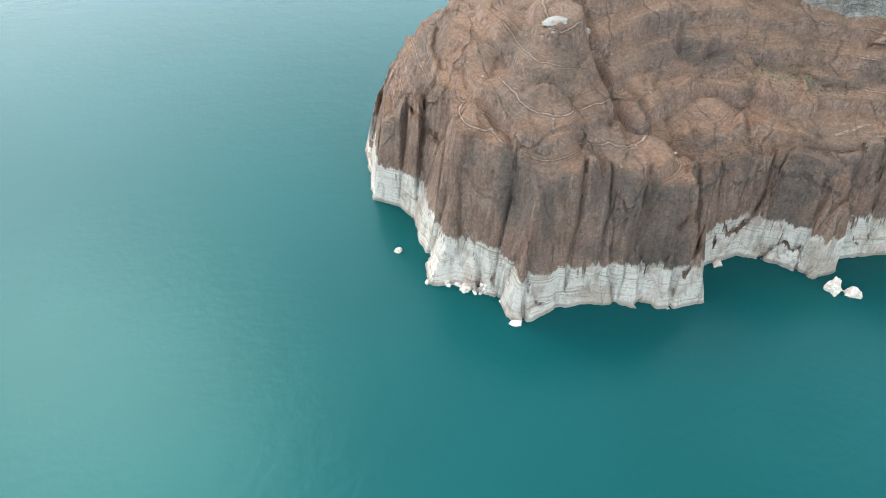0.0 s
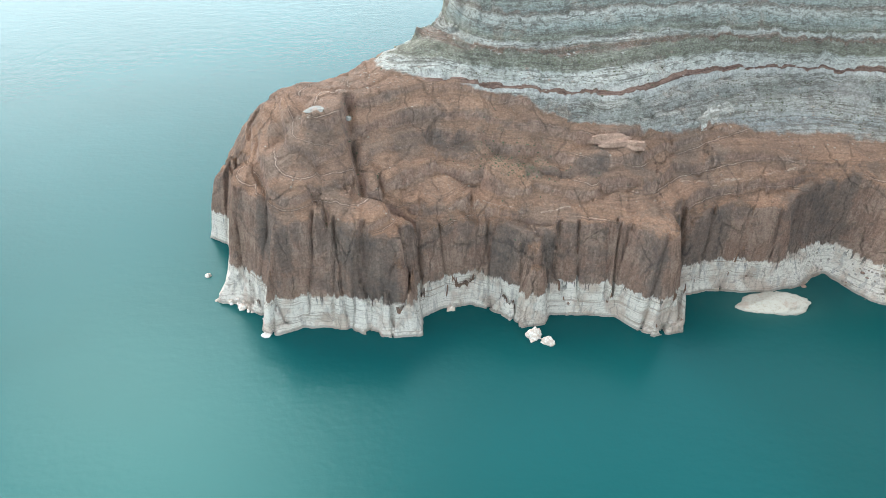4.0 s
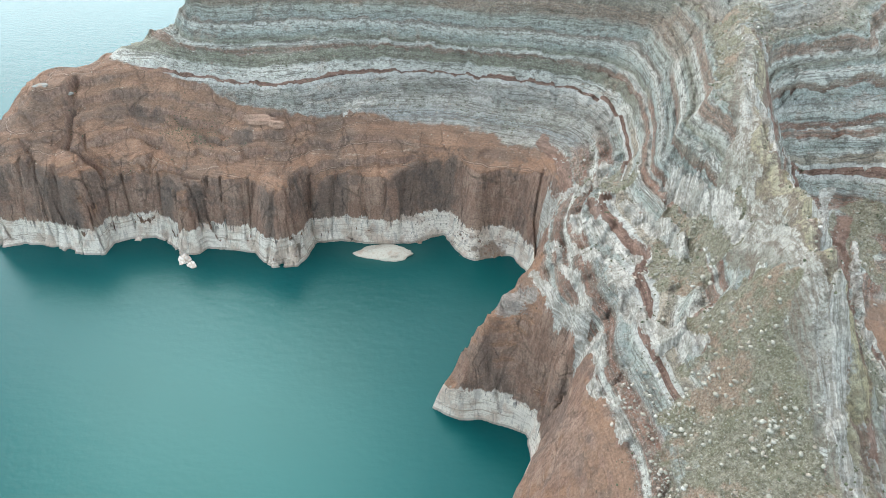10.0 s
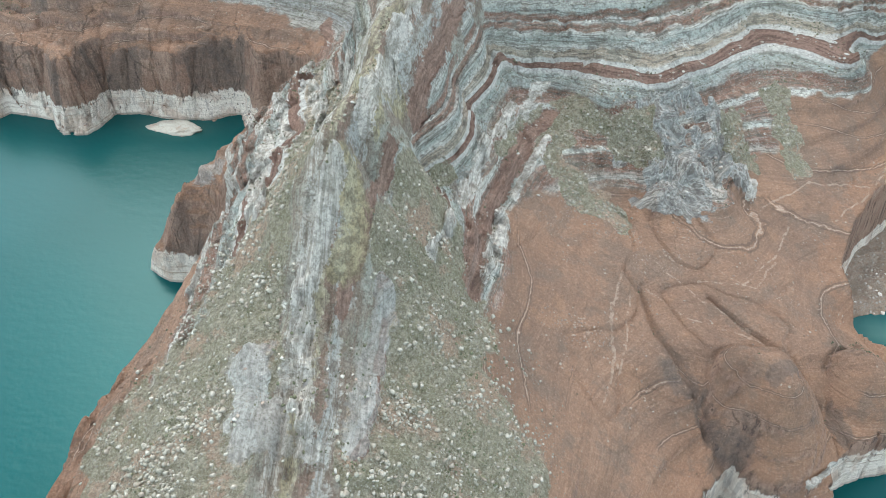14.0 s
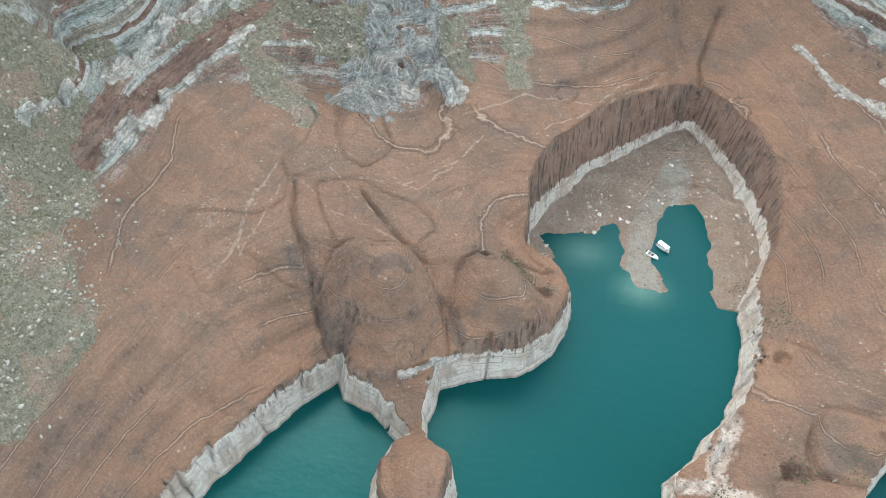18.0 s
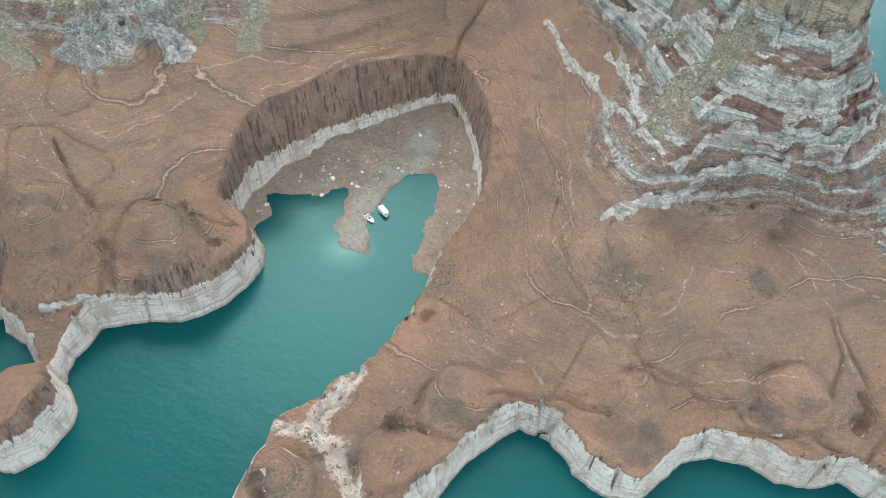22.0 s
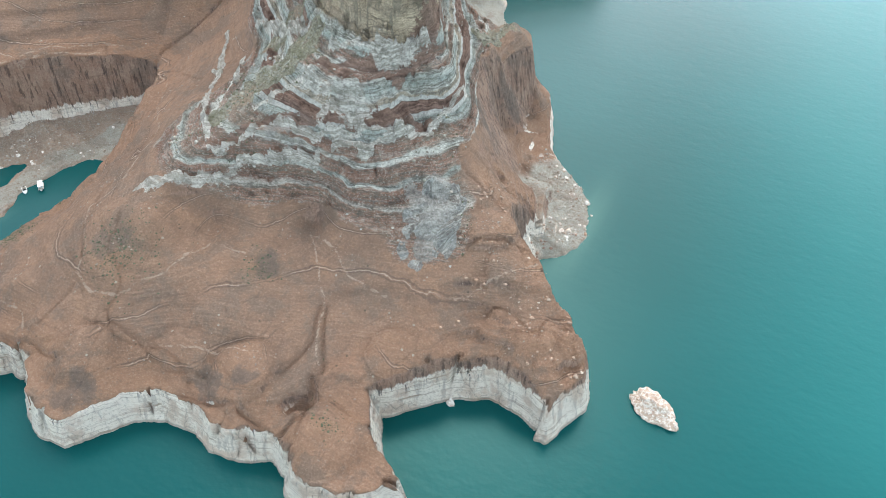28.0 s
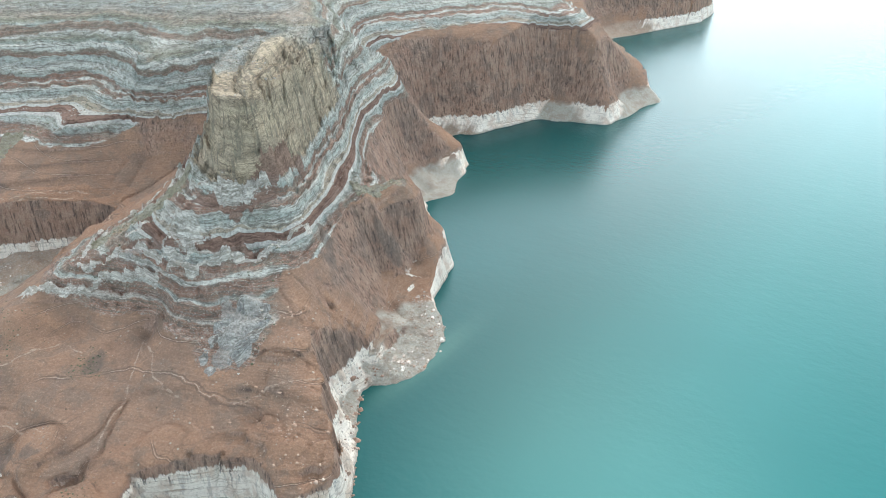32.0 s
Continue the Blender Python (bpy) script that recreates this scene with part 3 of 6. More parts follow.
GROOVES_SHORE = [
    ([(482, 64), (491, 66.5), (499, 74), (509, 76)], 1.2, 1.2),
    ([(451, 49), (459.5, 57.5), (468.5, 62), (474.5, 58)], 1.0, 1.0),
    ([(657, 49), (671.5, 53.5), (686, 55), (694.5, 54)], 1.6, 1.0),
    ([(601, 41), (609, 44.5), (622, 46), (633, 44)], 1.4, 1.0),
    ([(691, 92), (694, 81), (692, 68)], 1.2, 0.9),
]
# rounded domes and knobs on the slickrock, steep at the foot: (x, y, radius, height)
DOMES = [(462, 46, 17, 6.6), (495, 59, 14.5, 6.0), (582, 18, 11, 4.0), (595, 38, 12, 3.2), (557, 2, 12, 3.2), (637, 48, 9.5, 3.0), (661, 60, 8, 1.6), (681, 63, 11, 3.0), (712, 57, 11, 3.4), (725, 65, 7, 1.8), (484, 3, 9, 1.5), (752, 107, 8, 2.8), (741, 109, 6, 1.8), (760, 114, 5, 1.8), (714, 88, 8, 2.0), (724, 92, 7, 2.0), (618, 50, 7, 1.5), (85, 203, 9, 2.4), (110, 194, 9, 2.0), (151, 207, 9, 2.8), (134, 203, 9, 2.2), (70, 212, 7, 2.0), (196, 189, 7, 2.2)]
# hollows: (x, y, radius, depth)
PITS = [(631, 77, 11, 2.4), (668, 93, 5, 1.6), (700, 61, 3.6, 4.0), (577, 61, 2.4, 2.2), (631, 51, 2.6, 2.0), (580, 28, 5, 1.4), (595, 33, 5, 1.2), (553.5, 1.5, 3.2, 2.6), (555.5, -2.8, 2.0, 2.4), (578, 30.7, 2.8, 2.2), (487, 70, 2.4, 1.8), (494, 74, 2.2, 1.8), (508, 69, 2.6, 2.0), (560, 17, 4, 0.8), (180, 224, 4, 2.0), (150, 218, 5, 1.6)]
swell = np.zeros(X.shape)
wx_, wy_ = X + 3.6 * fbm(X, Y, 18, 2, 85), Y + 3.6 * fbm(X, Y, 18, 2, 86)
rim_part = smooth(-0.3, 0.1, fbm(X, Y, 13, 2, 84)) * smooth(7, 11, D0)
for sx, sy, sr, sh in DOMES:
    q = ((wx_ - sx) ** 2 + (wy_ - sy) ** 2) / sr**2
    swell += 1.1 * sh * np.clip(1 - q, 0, 1) ** 0.75 - 0.05 * (sr + 2) * np.exp(-((np.sqrt(q) - 1.0) * sr / 0.9) ** 2) * rim_part
for sx, sy, sr, sh in PITS:
    swell -= sh * np.clip(1 - ((wx_ - sx) ** 2 + (wy_ - sy) ** 2) / sr**2, 0, 1) ** 0.8
groove = np.zeros(X.shape)
for line, deep, wide in GROOVES + GROOVES_HEADLAND + GROOVES_SHORE:
    ex = [p[0] for p in line]
    ey = [p[1] for p in line]
    box = (X > min(ex) - 8) & (X < max(ex) + 8) & (Y > min(ey) - 8) & (Y < max(ey) + 8)
    xx, yy = X[box], Y[box]
    q = near_line(xx + 1.6 * fbm(xx, yy, 11, 3, 81), yy + 1.6 * fbm(xx, yy, 11, 3, 82), line)
    groove[box] = np.maximum(groove[box], deep * (0.9 * np.exp(-((q / (0.6 * wide)) ** 2)) + 0.1 * np.exp(-((q / (1.5 * wide)) ** 2))))
Z0 = Z0 + (swell - groove) * smooth(0.5, 4, D0)
grady, gradx = np.gradient(Z0, gy, gx)
slope0 = np.hypot(gradx, grady)



def laid(lines, rough=0.35):
    """How far each point lies on one of the outcrops, 0 to 1, with ragged edges."""
    out = np.zeros(X.shape)
    for half, line in lines:
        ex, ey, m = [p[0] for p in line], [p[1] for p in line], half * 2 + 4
        box = (X > min(ex) - m) & (X < max(ex) + m) & (Y > min(ey) - m) & (Y < max(ey) + m)
        xx, yy = X[box], Y[box]
        q = near_line(xx + 1.4 * fbm(xx, yy, 9, 4, 131), yy + 1.4 * fbm(xx, yy, 9, 4, 132), line)
        q = q + rough * half * fbm(xx, yy, 4.5, 3, 133)
        out[box] = np.maximum(out[box], np.clip(1 - 0.5 * q / half, 0, 1))
    return out


pale_bed, red_bed, yellow_bed, grey_slab = laid(PALE_BEDS, 0.7), laid(RED_BEDS), laid(YELLOW_BEDS, 0.9), laid(GREY_SLABS, 0.6)
scrub_slope, seam, varnish = laid(SCRUB_SLOPES, 0.9), laid([(3.0, line) for _, line in PALE_SEAMS], 0.0), laid(VARNISH, 1.0)
stands = [smooth(0.42, 0.6, v) for v in (pale_bed, yellow_bed, grey_slab, red_bed)]

# how high the plain red stone reaches before the banded beds begin: (x, y, height)
RED_TOP = [(60, 240, 64), (110, 220, 61), (150, 225, 56), (180, 215, 50), (215, 225, 46), (260, 225, 43), (300, 195, 41), (305, 110, 41), (298, 50, 46), (300, -20, 46), (385, 10, 46), (400, 70, 42), (430, 110, 36), (460, 140, 37), (500, 180, 48), (556, 220, 58), (600, 170, 50), (622, 110, 39), (660, 110, 34), (690, 120, 35), (711, 118, 28), (735, 135, 42), (712, 160, 48), (700, 210, 50), (690, 260, 44), (600, 350, 50), (590, 430, 60), (640, 480, 56), (560, 700, 50)]
wsum, red_top = np.zeros(X.shape), np.zeros(X.shape)
for rx, ry, rz in RED_TOP:
    w = 1 / ((X - rx) ** 2 + (Y - ry) ** 2 + 60) ** 1.6
    wsum += w
    red_top += w * rz
red_top /= wsum

# strata: beds lie nearly level, a little warped
# the dark marker bed crops out at these places, and fixes the dip: (x, y, height)
MARKER_EAST = [(372, 140, 68), (399, 156, 63), (418, 152, 64), (437, 152.5, 62.5), (458, 176, 61), (477, 200, 60), (523, 215, 57), (560, 232, 57), (600, 205, 56), (670, 133, 56.5), (690, 145, 55), (694, 175, 52), (600, 330, 58), (566, 386, 69), (600, 450, 66), (645, 484, 60)]
wsum, dip = np.full(X.shape, 2e-6), np.zeros(X.shape)
for mx, my, mz in along(BAND_WEST[2:-2], 12) + MARKER_EAST:
    w = 1 / ((X - mx) ** 2 + (Y - my) ** 2 + 30) ** 1.5
    wsum += w
    dip += w * (57.3 - mz)
dip = dip / wsum + 0.5 * fbm(X, Y, 26, 2, 22) + 0.5 * smooth(360, 420, X) * fbm(X, Y, 34, 3, 24)
S0 = Z0 + dip
bedded = smooth(-1.5, 2.5, S0 - red_top)
fin_line = [(353, -60), (352, -20), (350, 20), (347, 50), (349, 95), (364, 155), (375, 216)]
fin_d = near_line(X, Y, fin_line)
fin_u = fin_d * np.where(X > np.interp(Y, [p[1] for p in fin_line], [p[0] for p in fin_line]), 1, -1)
fin_u = fin_u + 4 * fbm(X, Y, 30, 3, 28)
fin = (1 - smooth(4.5, 12, fin_d + 6 * fbm(X, Y, 18, 4, 27))) * smooth(-60, -10, Y) * (1 - smooth(150, 200, Y))
scree = smooth(0.12, 0.36, fbm(X, Y, 30, 4, 61)) * (1 - 0.8 * smooth(560, 600, X)) * smooth(296, 330, X) * smooth(2, 6, S0 - red_top) * (1 - 0.85 * smooth(49, 55, S0) * smooth(370, 385, X)) * (1 - smooth(0.9, 1.5, slope0)) * 0.8
dr = np.hypot((X - 350) / 62, (Y - 6) / 96)
flank = (1 - smooth(0.5, 0.95, dr + 0.25 * fbm(X, Y, 30, 3, 63))) * smooth(30, 38, Z0) * (1 - smooth(1.7, 2.4, slope0))
scree = np.maximum(np.maximum(scree, flank) * (1 - 0.9 * fin), smooth(0.35, 0.6, scrub_slope))
scree = scree * (1 - np.max(stands, 0))
per = 3.6
fr = S0 / per - np.floor(S0 / per)
stair = (np.floor(S0 / per) + smooth(0.3, 0.7, fr) * 0.88 + fr * 0.12) * per - S0
per2 = 9.5
fr2 = S0 / per2 - np.floor(S0 / per2)
stair2 = (np.floor(S0 / per2) + smooth(0.35, 0.7, fr2) * 0.8 + fr2 * 0.2) * per2 - S0
ledges = bedded * smooth(0.25, 0.8, slope0) * (1 - scree) * (1 - fin)
Z1 = Z0 + ledges * (stair * 0.95 + stair2 * 0.7 * smooth(56, 64, S0))
# the headland and west wall: broken blocks, ledges and open cracks
rough_east = smooth(714, 726, X) * smooth(98, 110, Y) * (1 - smooth(280, 300, Y))
rough_zone = np.maximum(1 - smooth(290, 320, X), 0.9 * rough_east)
ux, uy = X + 4 * fbm(X, Y, 16, 3, 65), Y + 4 * fbm(X, Y, 16, 3, 66)
edge_a, block_a = worley(ux * 1.25, uy * 0.7, 13, 67)
edge_b, block_b = worley(ux * 1.2 + 0.3 * uy, uy * 0.8, 6.0, 68)
broken = (1 - bedded) * smooth(1.5, 5, D0) * rough_zone
per3 = 4.4
fr3 = S0 / per3 - np.floor(S0 / per3)
stair3 = (np.floor(S0 / per3) + smooth(0.3, 0.62, fr3)) * per3 - S0
Z1 = Z1 + broken * smooth(0.2, 0.7, slope0) * (stair3 * 0.75 * smooth(-0.2, 0.25, fbm(X, Y, 26, 3, 62)) + 0.9 * block_a + 0.35 * block_b)
Z1 = Z1 - broken * (0.6 * (1 - smooth(0.0, 0.07, edge_a)) + 0.1 * (1 - smooth(0.0, 0.12, edge_b)))
# the blocky cliff of the east tower, cut by upright joints
tower = smooth(600, 615, X) * smooth(140, 155, Y) * (1 - smooth(262, 290, Y)) * smooth(66, 72, S0) * smooth(0.5, 1.2, slope0)
edge_t, block_t = worley(ux, uy, 6.5, 69)
Z1 = Z1 + tower * (2.4 * block_t - 2.0 * (1 - smooth(0.0, 0.14, edge_t)))
# beds: ragged edges broken into slabs
edge_s, block_s = worley(X + 1.5 * fbm(X, Y, 6, 2, 64), Y + 1.5 * fbm(X, Y, 6, 2, 63), 4.2, 70)
Z1 = Z1 + ledges * (1.1 * block_s + 1.2 * block_a - 0.7 * (1 - smooth(0.0, 0.1, edge_a)))
# slickrock: shallow swells and worn joints
slick = (1 - bedded) * smooth(2, 8, D0)
pillow = np.abs(fbm(X, Y, 19, 3, 31))
Z1 = Z1 + slick * ((4.6 - 3.2 * smooth(14, 40, D0)) * (pillow - 0.25) + 0.55 * fbm(X, Y, 8, 4, 33))
Z1 = Z1 + slick * smooth(10, 20, D0) * 1.6 * (np.abs(fbm(X + 6 * fbm(X, Y, 30, 2, 34), Y, 26, 3, 35)) - 0.2)
per4 = 5.6
tilt = S0 + 4 * fbm(X, Y, 60, 2, 38)
fr4 = tilt / per4 - np.floor(tilt / per4)
Z1 = Z1 + slick * smooth(0.08, 0.3, slope0) * (1 - smooth(1.2, 2.0, slope0)) * ((np.floor(tilt / per4) + smooth(0.40, 0.6, fr4)) * per4 - tilt) * (0.08 + 0.34 * rough_zone + 0.16 * smooth(0.05, 0.4, fbm(X, Y, 34, 2, 39)))
cross = S0 + 3 * fbm(X, Y, 40, 2, 36)
frc = cross / 1.4 - np.floor(cross / 1.4)
Z1 = Z1 + slick * smooth(0.12, 0.5, slope0) * ((np.floor(cross / 1.4) + smooth(0.3, 0.7, frc)) * 1.4 - cross) * 0.3 * smooth(-0.3, 0.2, fbm(X, Y, 50, 2, 37))
Z1 = Z1 + smooth(3, 8, D0) * bedded * (1.4 * fbm(X, Y, 12, 4, 41) + 0.8 * fbm(X, Y, 3.2, 2, 43))
Z1 = Z1 + fin * (2.2 * (np.abs(np.mod(fin_u / 3.4, 1.0) - 0.5) - 0.25) * (1 + fbm(X, Y, 12, 3, 44)) + 2.6 * fbm(fin_u * 5, Y, 24, 3, 45) + 1.0 * fbm(X, Y, 6, 3, 46))
Z1 = Z1 + scree * 0.55 * fbm(X, Y, 2.6, 2, 47)
# masses of contorted grey stone
knot = np.exp(-((((X - 446) / 24) ** 2 + ((Y - 130) / 23) ** 2) ** 2))
knot = np.maximum(knot, np.exp(-((((X - 709) / 8.5) ** 2 + ((Y - 126) / 15) ** 2) ** 2)))
knot = smooth(0.25, 0.6, knot * (1 + 2.4 * fbm(X, Y, 10, 4, 87)))
Z1 = Z1 + knot * ((5 + 4 * smooth(600, 560, X)) * np.abs(fbm(X + 5 * fbm(X, Y, 10, 2, 88), Y + 5 * fbm(X, Y, 10, 2, 89), 14, 3, 90)) - 1.2)
# beds that stand out of the slopes, seams and hollowed soft beds
Z1 = Z1 + smooth(2, 5, D0) * (stands[0] * (0.6 + 1.0 * block_s + 0.8 * fbm(X, Y, 3, 2, 134)) + stands[1] * (0.6 + 0.8 * block_s) + 0.5 * stands[2] * (1 + fbm(X, Y, 5, 2, 135)) - 0.5 * stands[3])
joint = np.abs(fbm(X, Y, 46, 3, 51))
Z1 = Z1 - 0.8 * slick * (1 - smooth(0.0, 0.02, joint))
near = (X > 540) & (X < 592) & (Y > -20) & (Y < 50)
crumble = np.exp(-((np.minimum(near_line(X[near], Y[near], WASH), near_line(X[near], Y[near], WASH_ARM)) / 3.6) ** 2))
Z1[near] += crumble * (1.3 * block_s[near] - 0.7 * (1 - smooth(0, 0.12, edge_s[near])))
Z1 = np.where(D0 > 0.3, np.maximum(Z1, 0.25), Z1)


def height_at(x, y):
    i = int(np.clip(np.searchsorted(gx, x) - 1, 0, len(gx) - 2))
    j = int(np.clip(np.searchsorted(gy, y) - 1, 0, len(gy) - 2))
    u, v = (x - gx[i]) / (gx[i + 1] - gx[i]), (y - gy[j]) / (gy[j + 1] - gy[j])
    return float((Z1[j, i] * (1 - u) + Z1[j, i + 1] * u) * (1 - v) + (Z1[j + 1, i] * (1 - u) + Z1[j + 1, i + 1] * u) * v)


def sheet(name, px, py, pz, keep, attrs):
    ny, nx = px.shape
    q = np.arange(nx * ny).reshape(ny, nx)
    quads = np.stack([q[:-1, :-1], q[:-1, 1:], q[1:, 1:], q[1:, :-1]], -1).reshape(-1, 4)
    quads = quads[keep.ravel()[quads].any(1)]
    used = np.zeros(nx * ny, bool)
    used[quads.ravel()] = True
    remap = np.cumsum(used) - 1
    quads = remap[quads]
    co = np.stack([px, py, pz], -1).reshape(-1, 3)[used]
    me = bpy.data.meshes.new(name)
    me.vertices.add(len(co))
    me.vertices.foreach_set("co", co.astype(np.float32).ravel())
    me.loops.add(quads.size)
    me.loops.foreach_set("vertex_index", quads.astype(np.int32).ravel())
    me.polygons.add(len(quads))
    me.polygons.foreach_set("loop_start", np.arange(0, quads.size, 4, dtype=np.int32))
    me.update(calc_edges=True)
    me.polygons.foreach_set("use_smooth", np.ones(len(quads), bool))
    for key, value in attrs.items():
        a = me.attributes.new(key, "FLOAT", "POINT")
        a.data.foreach_set("value", value.reshape(-1)[used].astype(np.float32))
    me.update()
    return new(name, me)

# ---- materials ----
def material(name):
    m = bpy.data.materials.new(name)
    m.use_nodes = True
    return m, m.node_tree.nodes, m.node_tree.links, m.node_tree.nodes["Principled BSDF"]


class Nodes:
    """Short hand for node trees."""

    def __init__(self, n, l):
        self.n, self.l = n, l

    def put(self, socket, value):
        if isinstance(value, (int, float, tuple)):
            socket.default_value = value
        else:
            self.l.new(value, socket)

    def math(self, op, a, b=0.0, clamp=False):
        k = self.n.new("ShaderNodeMath")
        k.operation, k.use_clamp = op, clamp
        self.put(k.inputs[0], a)
        self.put(k.inputs[1], b)
        return k.outputs[0]

    def band(self, v, lo, hi, a=0.0, b=1.0):
        k = self.n.new("ShaderNodeMapRange")
        k.interpolation_type = "SMOOTHSTEP"
        for i, q in enumerate((v, lo, hi, a, b)):
            self.put(k.inputs[i], q)
        return k.outputs[0]

    def band_lin(self, v, lo, hi):
        return self.math("DIVIDE", self.math("SUBTRACT", v, float(lo)), float(hi - lo), True)

    def noise(self, vec, scale, detail=4.0, rough=0.55, lac=2.0):
        k = self.n.new("ShaderNodeTexNoise")
        self.l.new(vec, k.inputs["Vector"])
        k.inputs["Scale"].default_value, k.inputs["Detail"].default_value, k.inputs["Roughness"].default_value = scale, detail, rough
        return k.outputs["Fac"]

    def stretch(self, vec, s):
        k = self.n.new("ShaderNodeMapping")
        self.l.new(vec, k.inputs["Vector"])
        k.inputs["Scale"].default_value = s
        return k.outputs[0]

    def mix(self, fac, a, b, how="MIX"):
        k = self.n.new("ShaderNodeMix")
        k.data_type, k.blend_type = "RGBA", how
        self.put(k.inputs[0], fac)
        for i, q in ((6, a), (7, b)):
            self.put(k.inputs[i], (*q, 1.0) if isinstance(q, tuple) and len(q) == 3 else q)
        return k.outputs[2]

    def ramp(self, v, stops):
        k = self.n.new("ShaderNodeValToRGB")
        self.put(k.inputs[0], v)
        e = k.color_ramp.elements
        while len(e) < len(stops):
            e.new(0.5)
        for q, (pos, col) in zip(e, stops):
            q.position, q.color = pos, (*col, 1)
        return k.outputs[0]

    def attr(self, name):
        k = self.n.new("ShaderNodeAttribute")
        k.attribute_name = name
        return k.outputs["Fac"]


RED, RED2, PALE, GREY, BROWN = (0.325, 0.20, 0.138), (0.255, 0.163, 0.118), (0.60, 0.605, 0.555), (0.33, 0.35, 0.33), (0.215, 0.115, 0.085)
WHITE, TEAL, SAGE, TAN, CREAM = (0.66, 0.645, 0.59), (0.36, 0.405, 0.375), (0.235, 0.235, 0.175), (0.42, 0.35, 0.27), (0.56, 0.455, 0.325)
REDBED = (0.32, 0.185, 0.135)
# bed colours by height in metres; sharp where two heights lie close
BEDS_WEST = [(30, (0.30, 0.26, 0.225)), (38, (0.31, 0.29, 0.26)), (42, (0.42, 0.40, 0.36)), (45, (0.27, 0.29, 0.29)), (48.5, (0.43, 0.42, 0.385)), (51, (0.28, 0.28, 0.26)), (55, (0.46, 0.45, 0.415)), (59, PALE), (61.6, PALE), (62, SAGE), (64.6, SAGE), (65, (0.25, 0.165, 0.125)), (66.6, (0.25, 0.165, 0.125)), (67, PALE), (69, PALE), (69.4, SAGE), (71.4, TEAL), (74, PALE), (75, (0.25, 0.2, 0.165)), (77, TEAL), (81, (0.40, 0.42, 0.37)), (82, (0.28, 0.22, 0.17)), (87, (0.33, 0.245, 0.185)), (91, (0.27, 0.25, 0.2)), (94, (0.38, 0.36, 0.3)), (97, (0.26, 0.2, 0.155)), (101, (0.32, 0.30, 0.235)), (106, (0.36, 0.33, 0.26))]
BEDS_EAST = [(33, REDBED), (37.8, REDBED), (38.2, (0.50, 0.46, 0.41)), (38.9, (0.44, 0.38, 0.33)), (39.6, BROWN), (42.4, REDBED), (42.8, PALE), (43.5, TEAL), (44.2, REDBED), (47.2, BROWN), (47.6, WHITE), (48.6, PALE), (49, REDBED), (52, BROWN), (52.5, GREY), (54.4, TEAL), (59.6, TAN), (61, TAN), (61.3, WHITE), (63, TEAL), (65.2, WHITE), (65.6, REDBED), (67.4, REDBED), (67.8, WHITE), (68.8, PALE), (69.2, REDBED), (70.6, BROWN), (71, TEAL), (74.5, WHITE), (76, GREY), (88, (0.36, 0.36, 0.30)), (106, (0.38, 0.36, 0.29))]

BEDS_TOP = [(72, WHITE), (75, GREY), (76.5, TEAL), (79, TEAL), (79.4, BROWN), (81, (0.28, 0.22, 0.17)), (81.5, PALE), (83.5, WHITE), (84, TEAL), (86.5, SAGE), (89, PALE), (90, (0.29, 0.19, 0.145)), (92, (0.30, 0.21, 0.16)), (92.6, TEAL), (95, SAGE), (97, (0.34, 0.27, 0.21)), (101, GREY), (106, (0.36, 0.34, 0.28))]


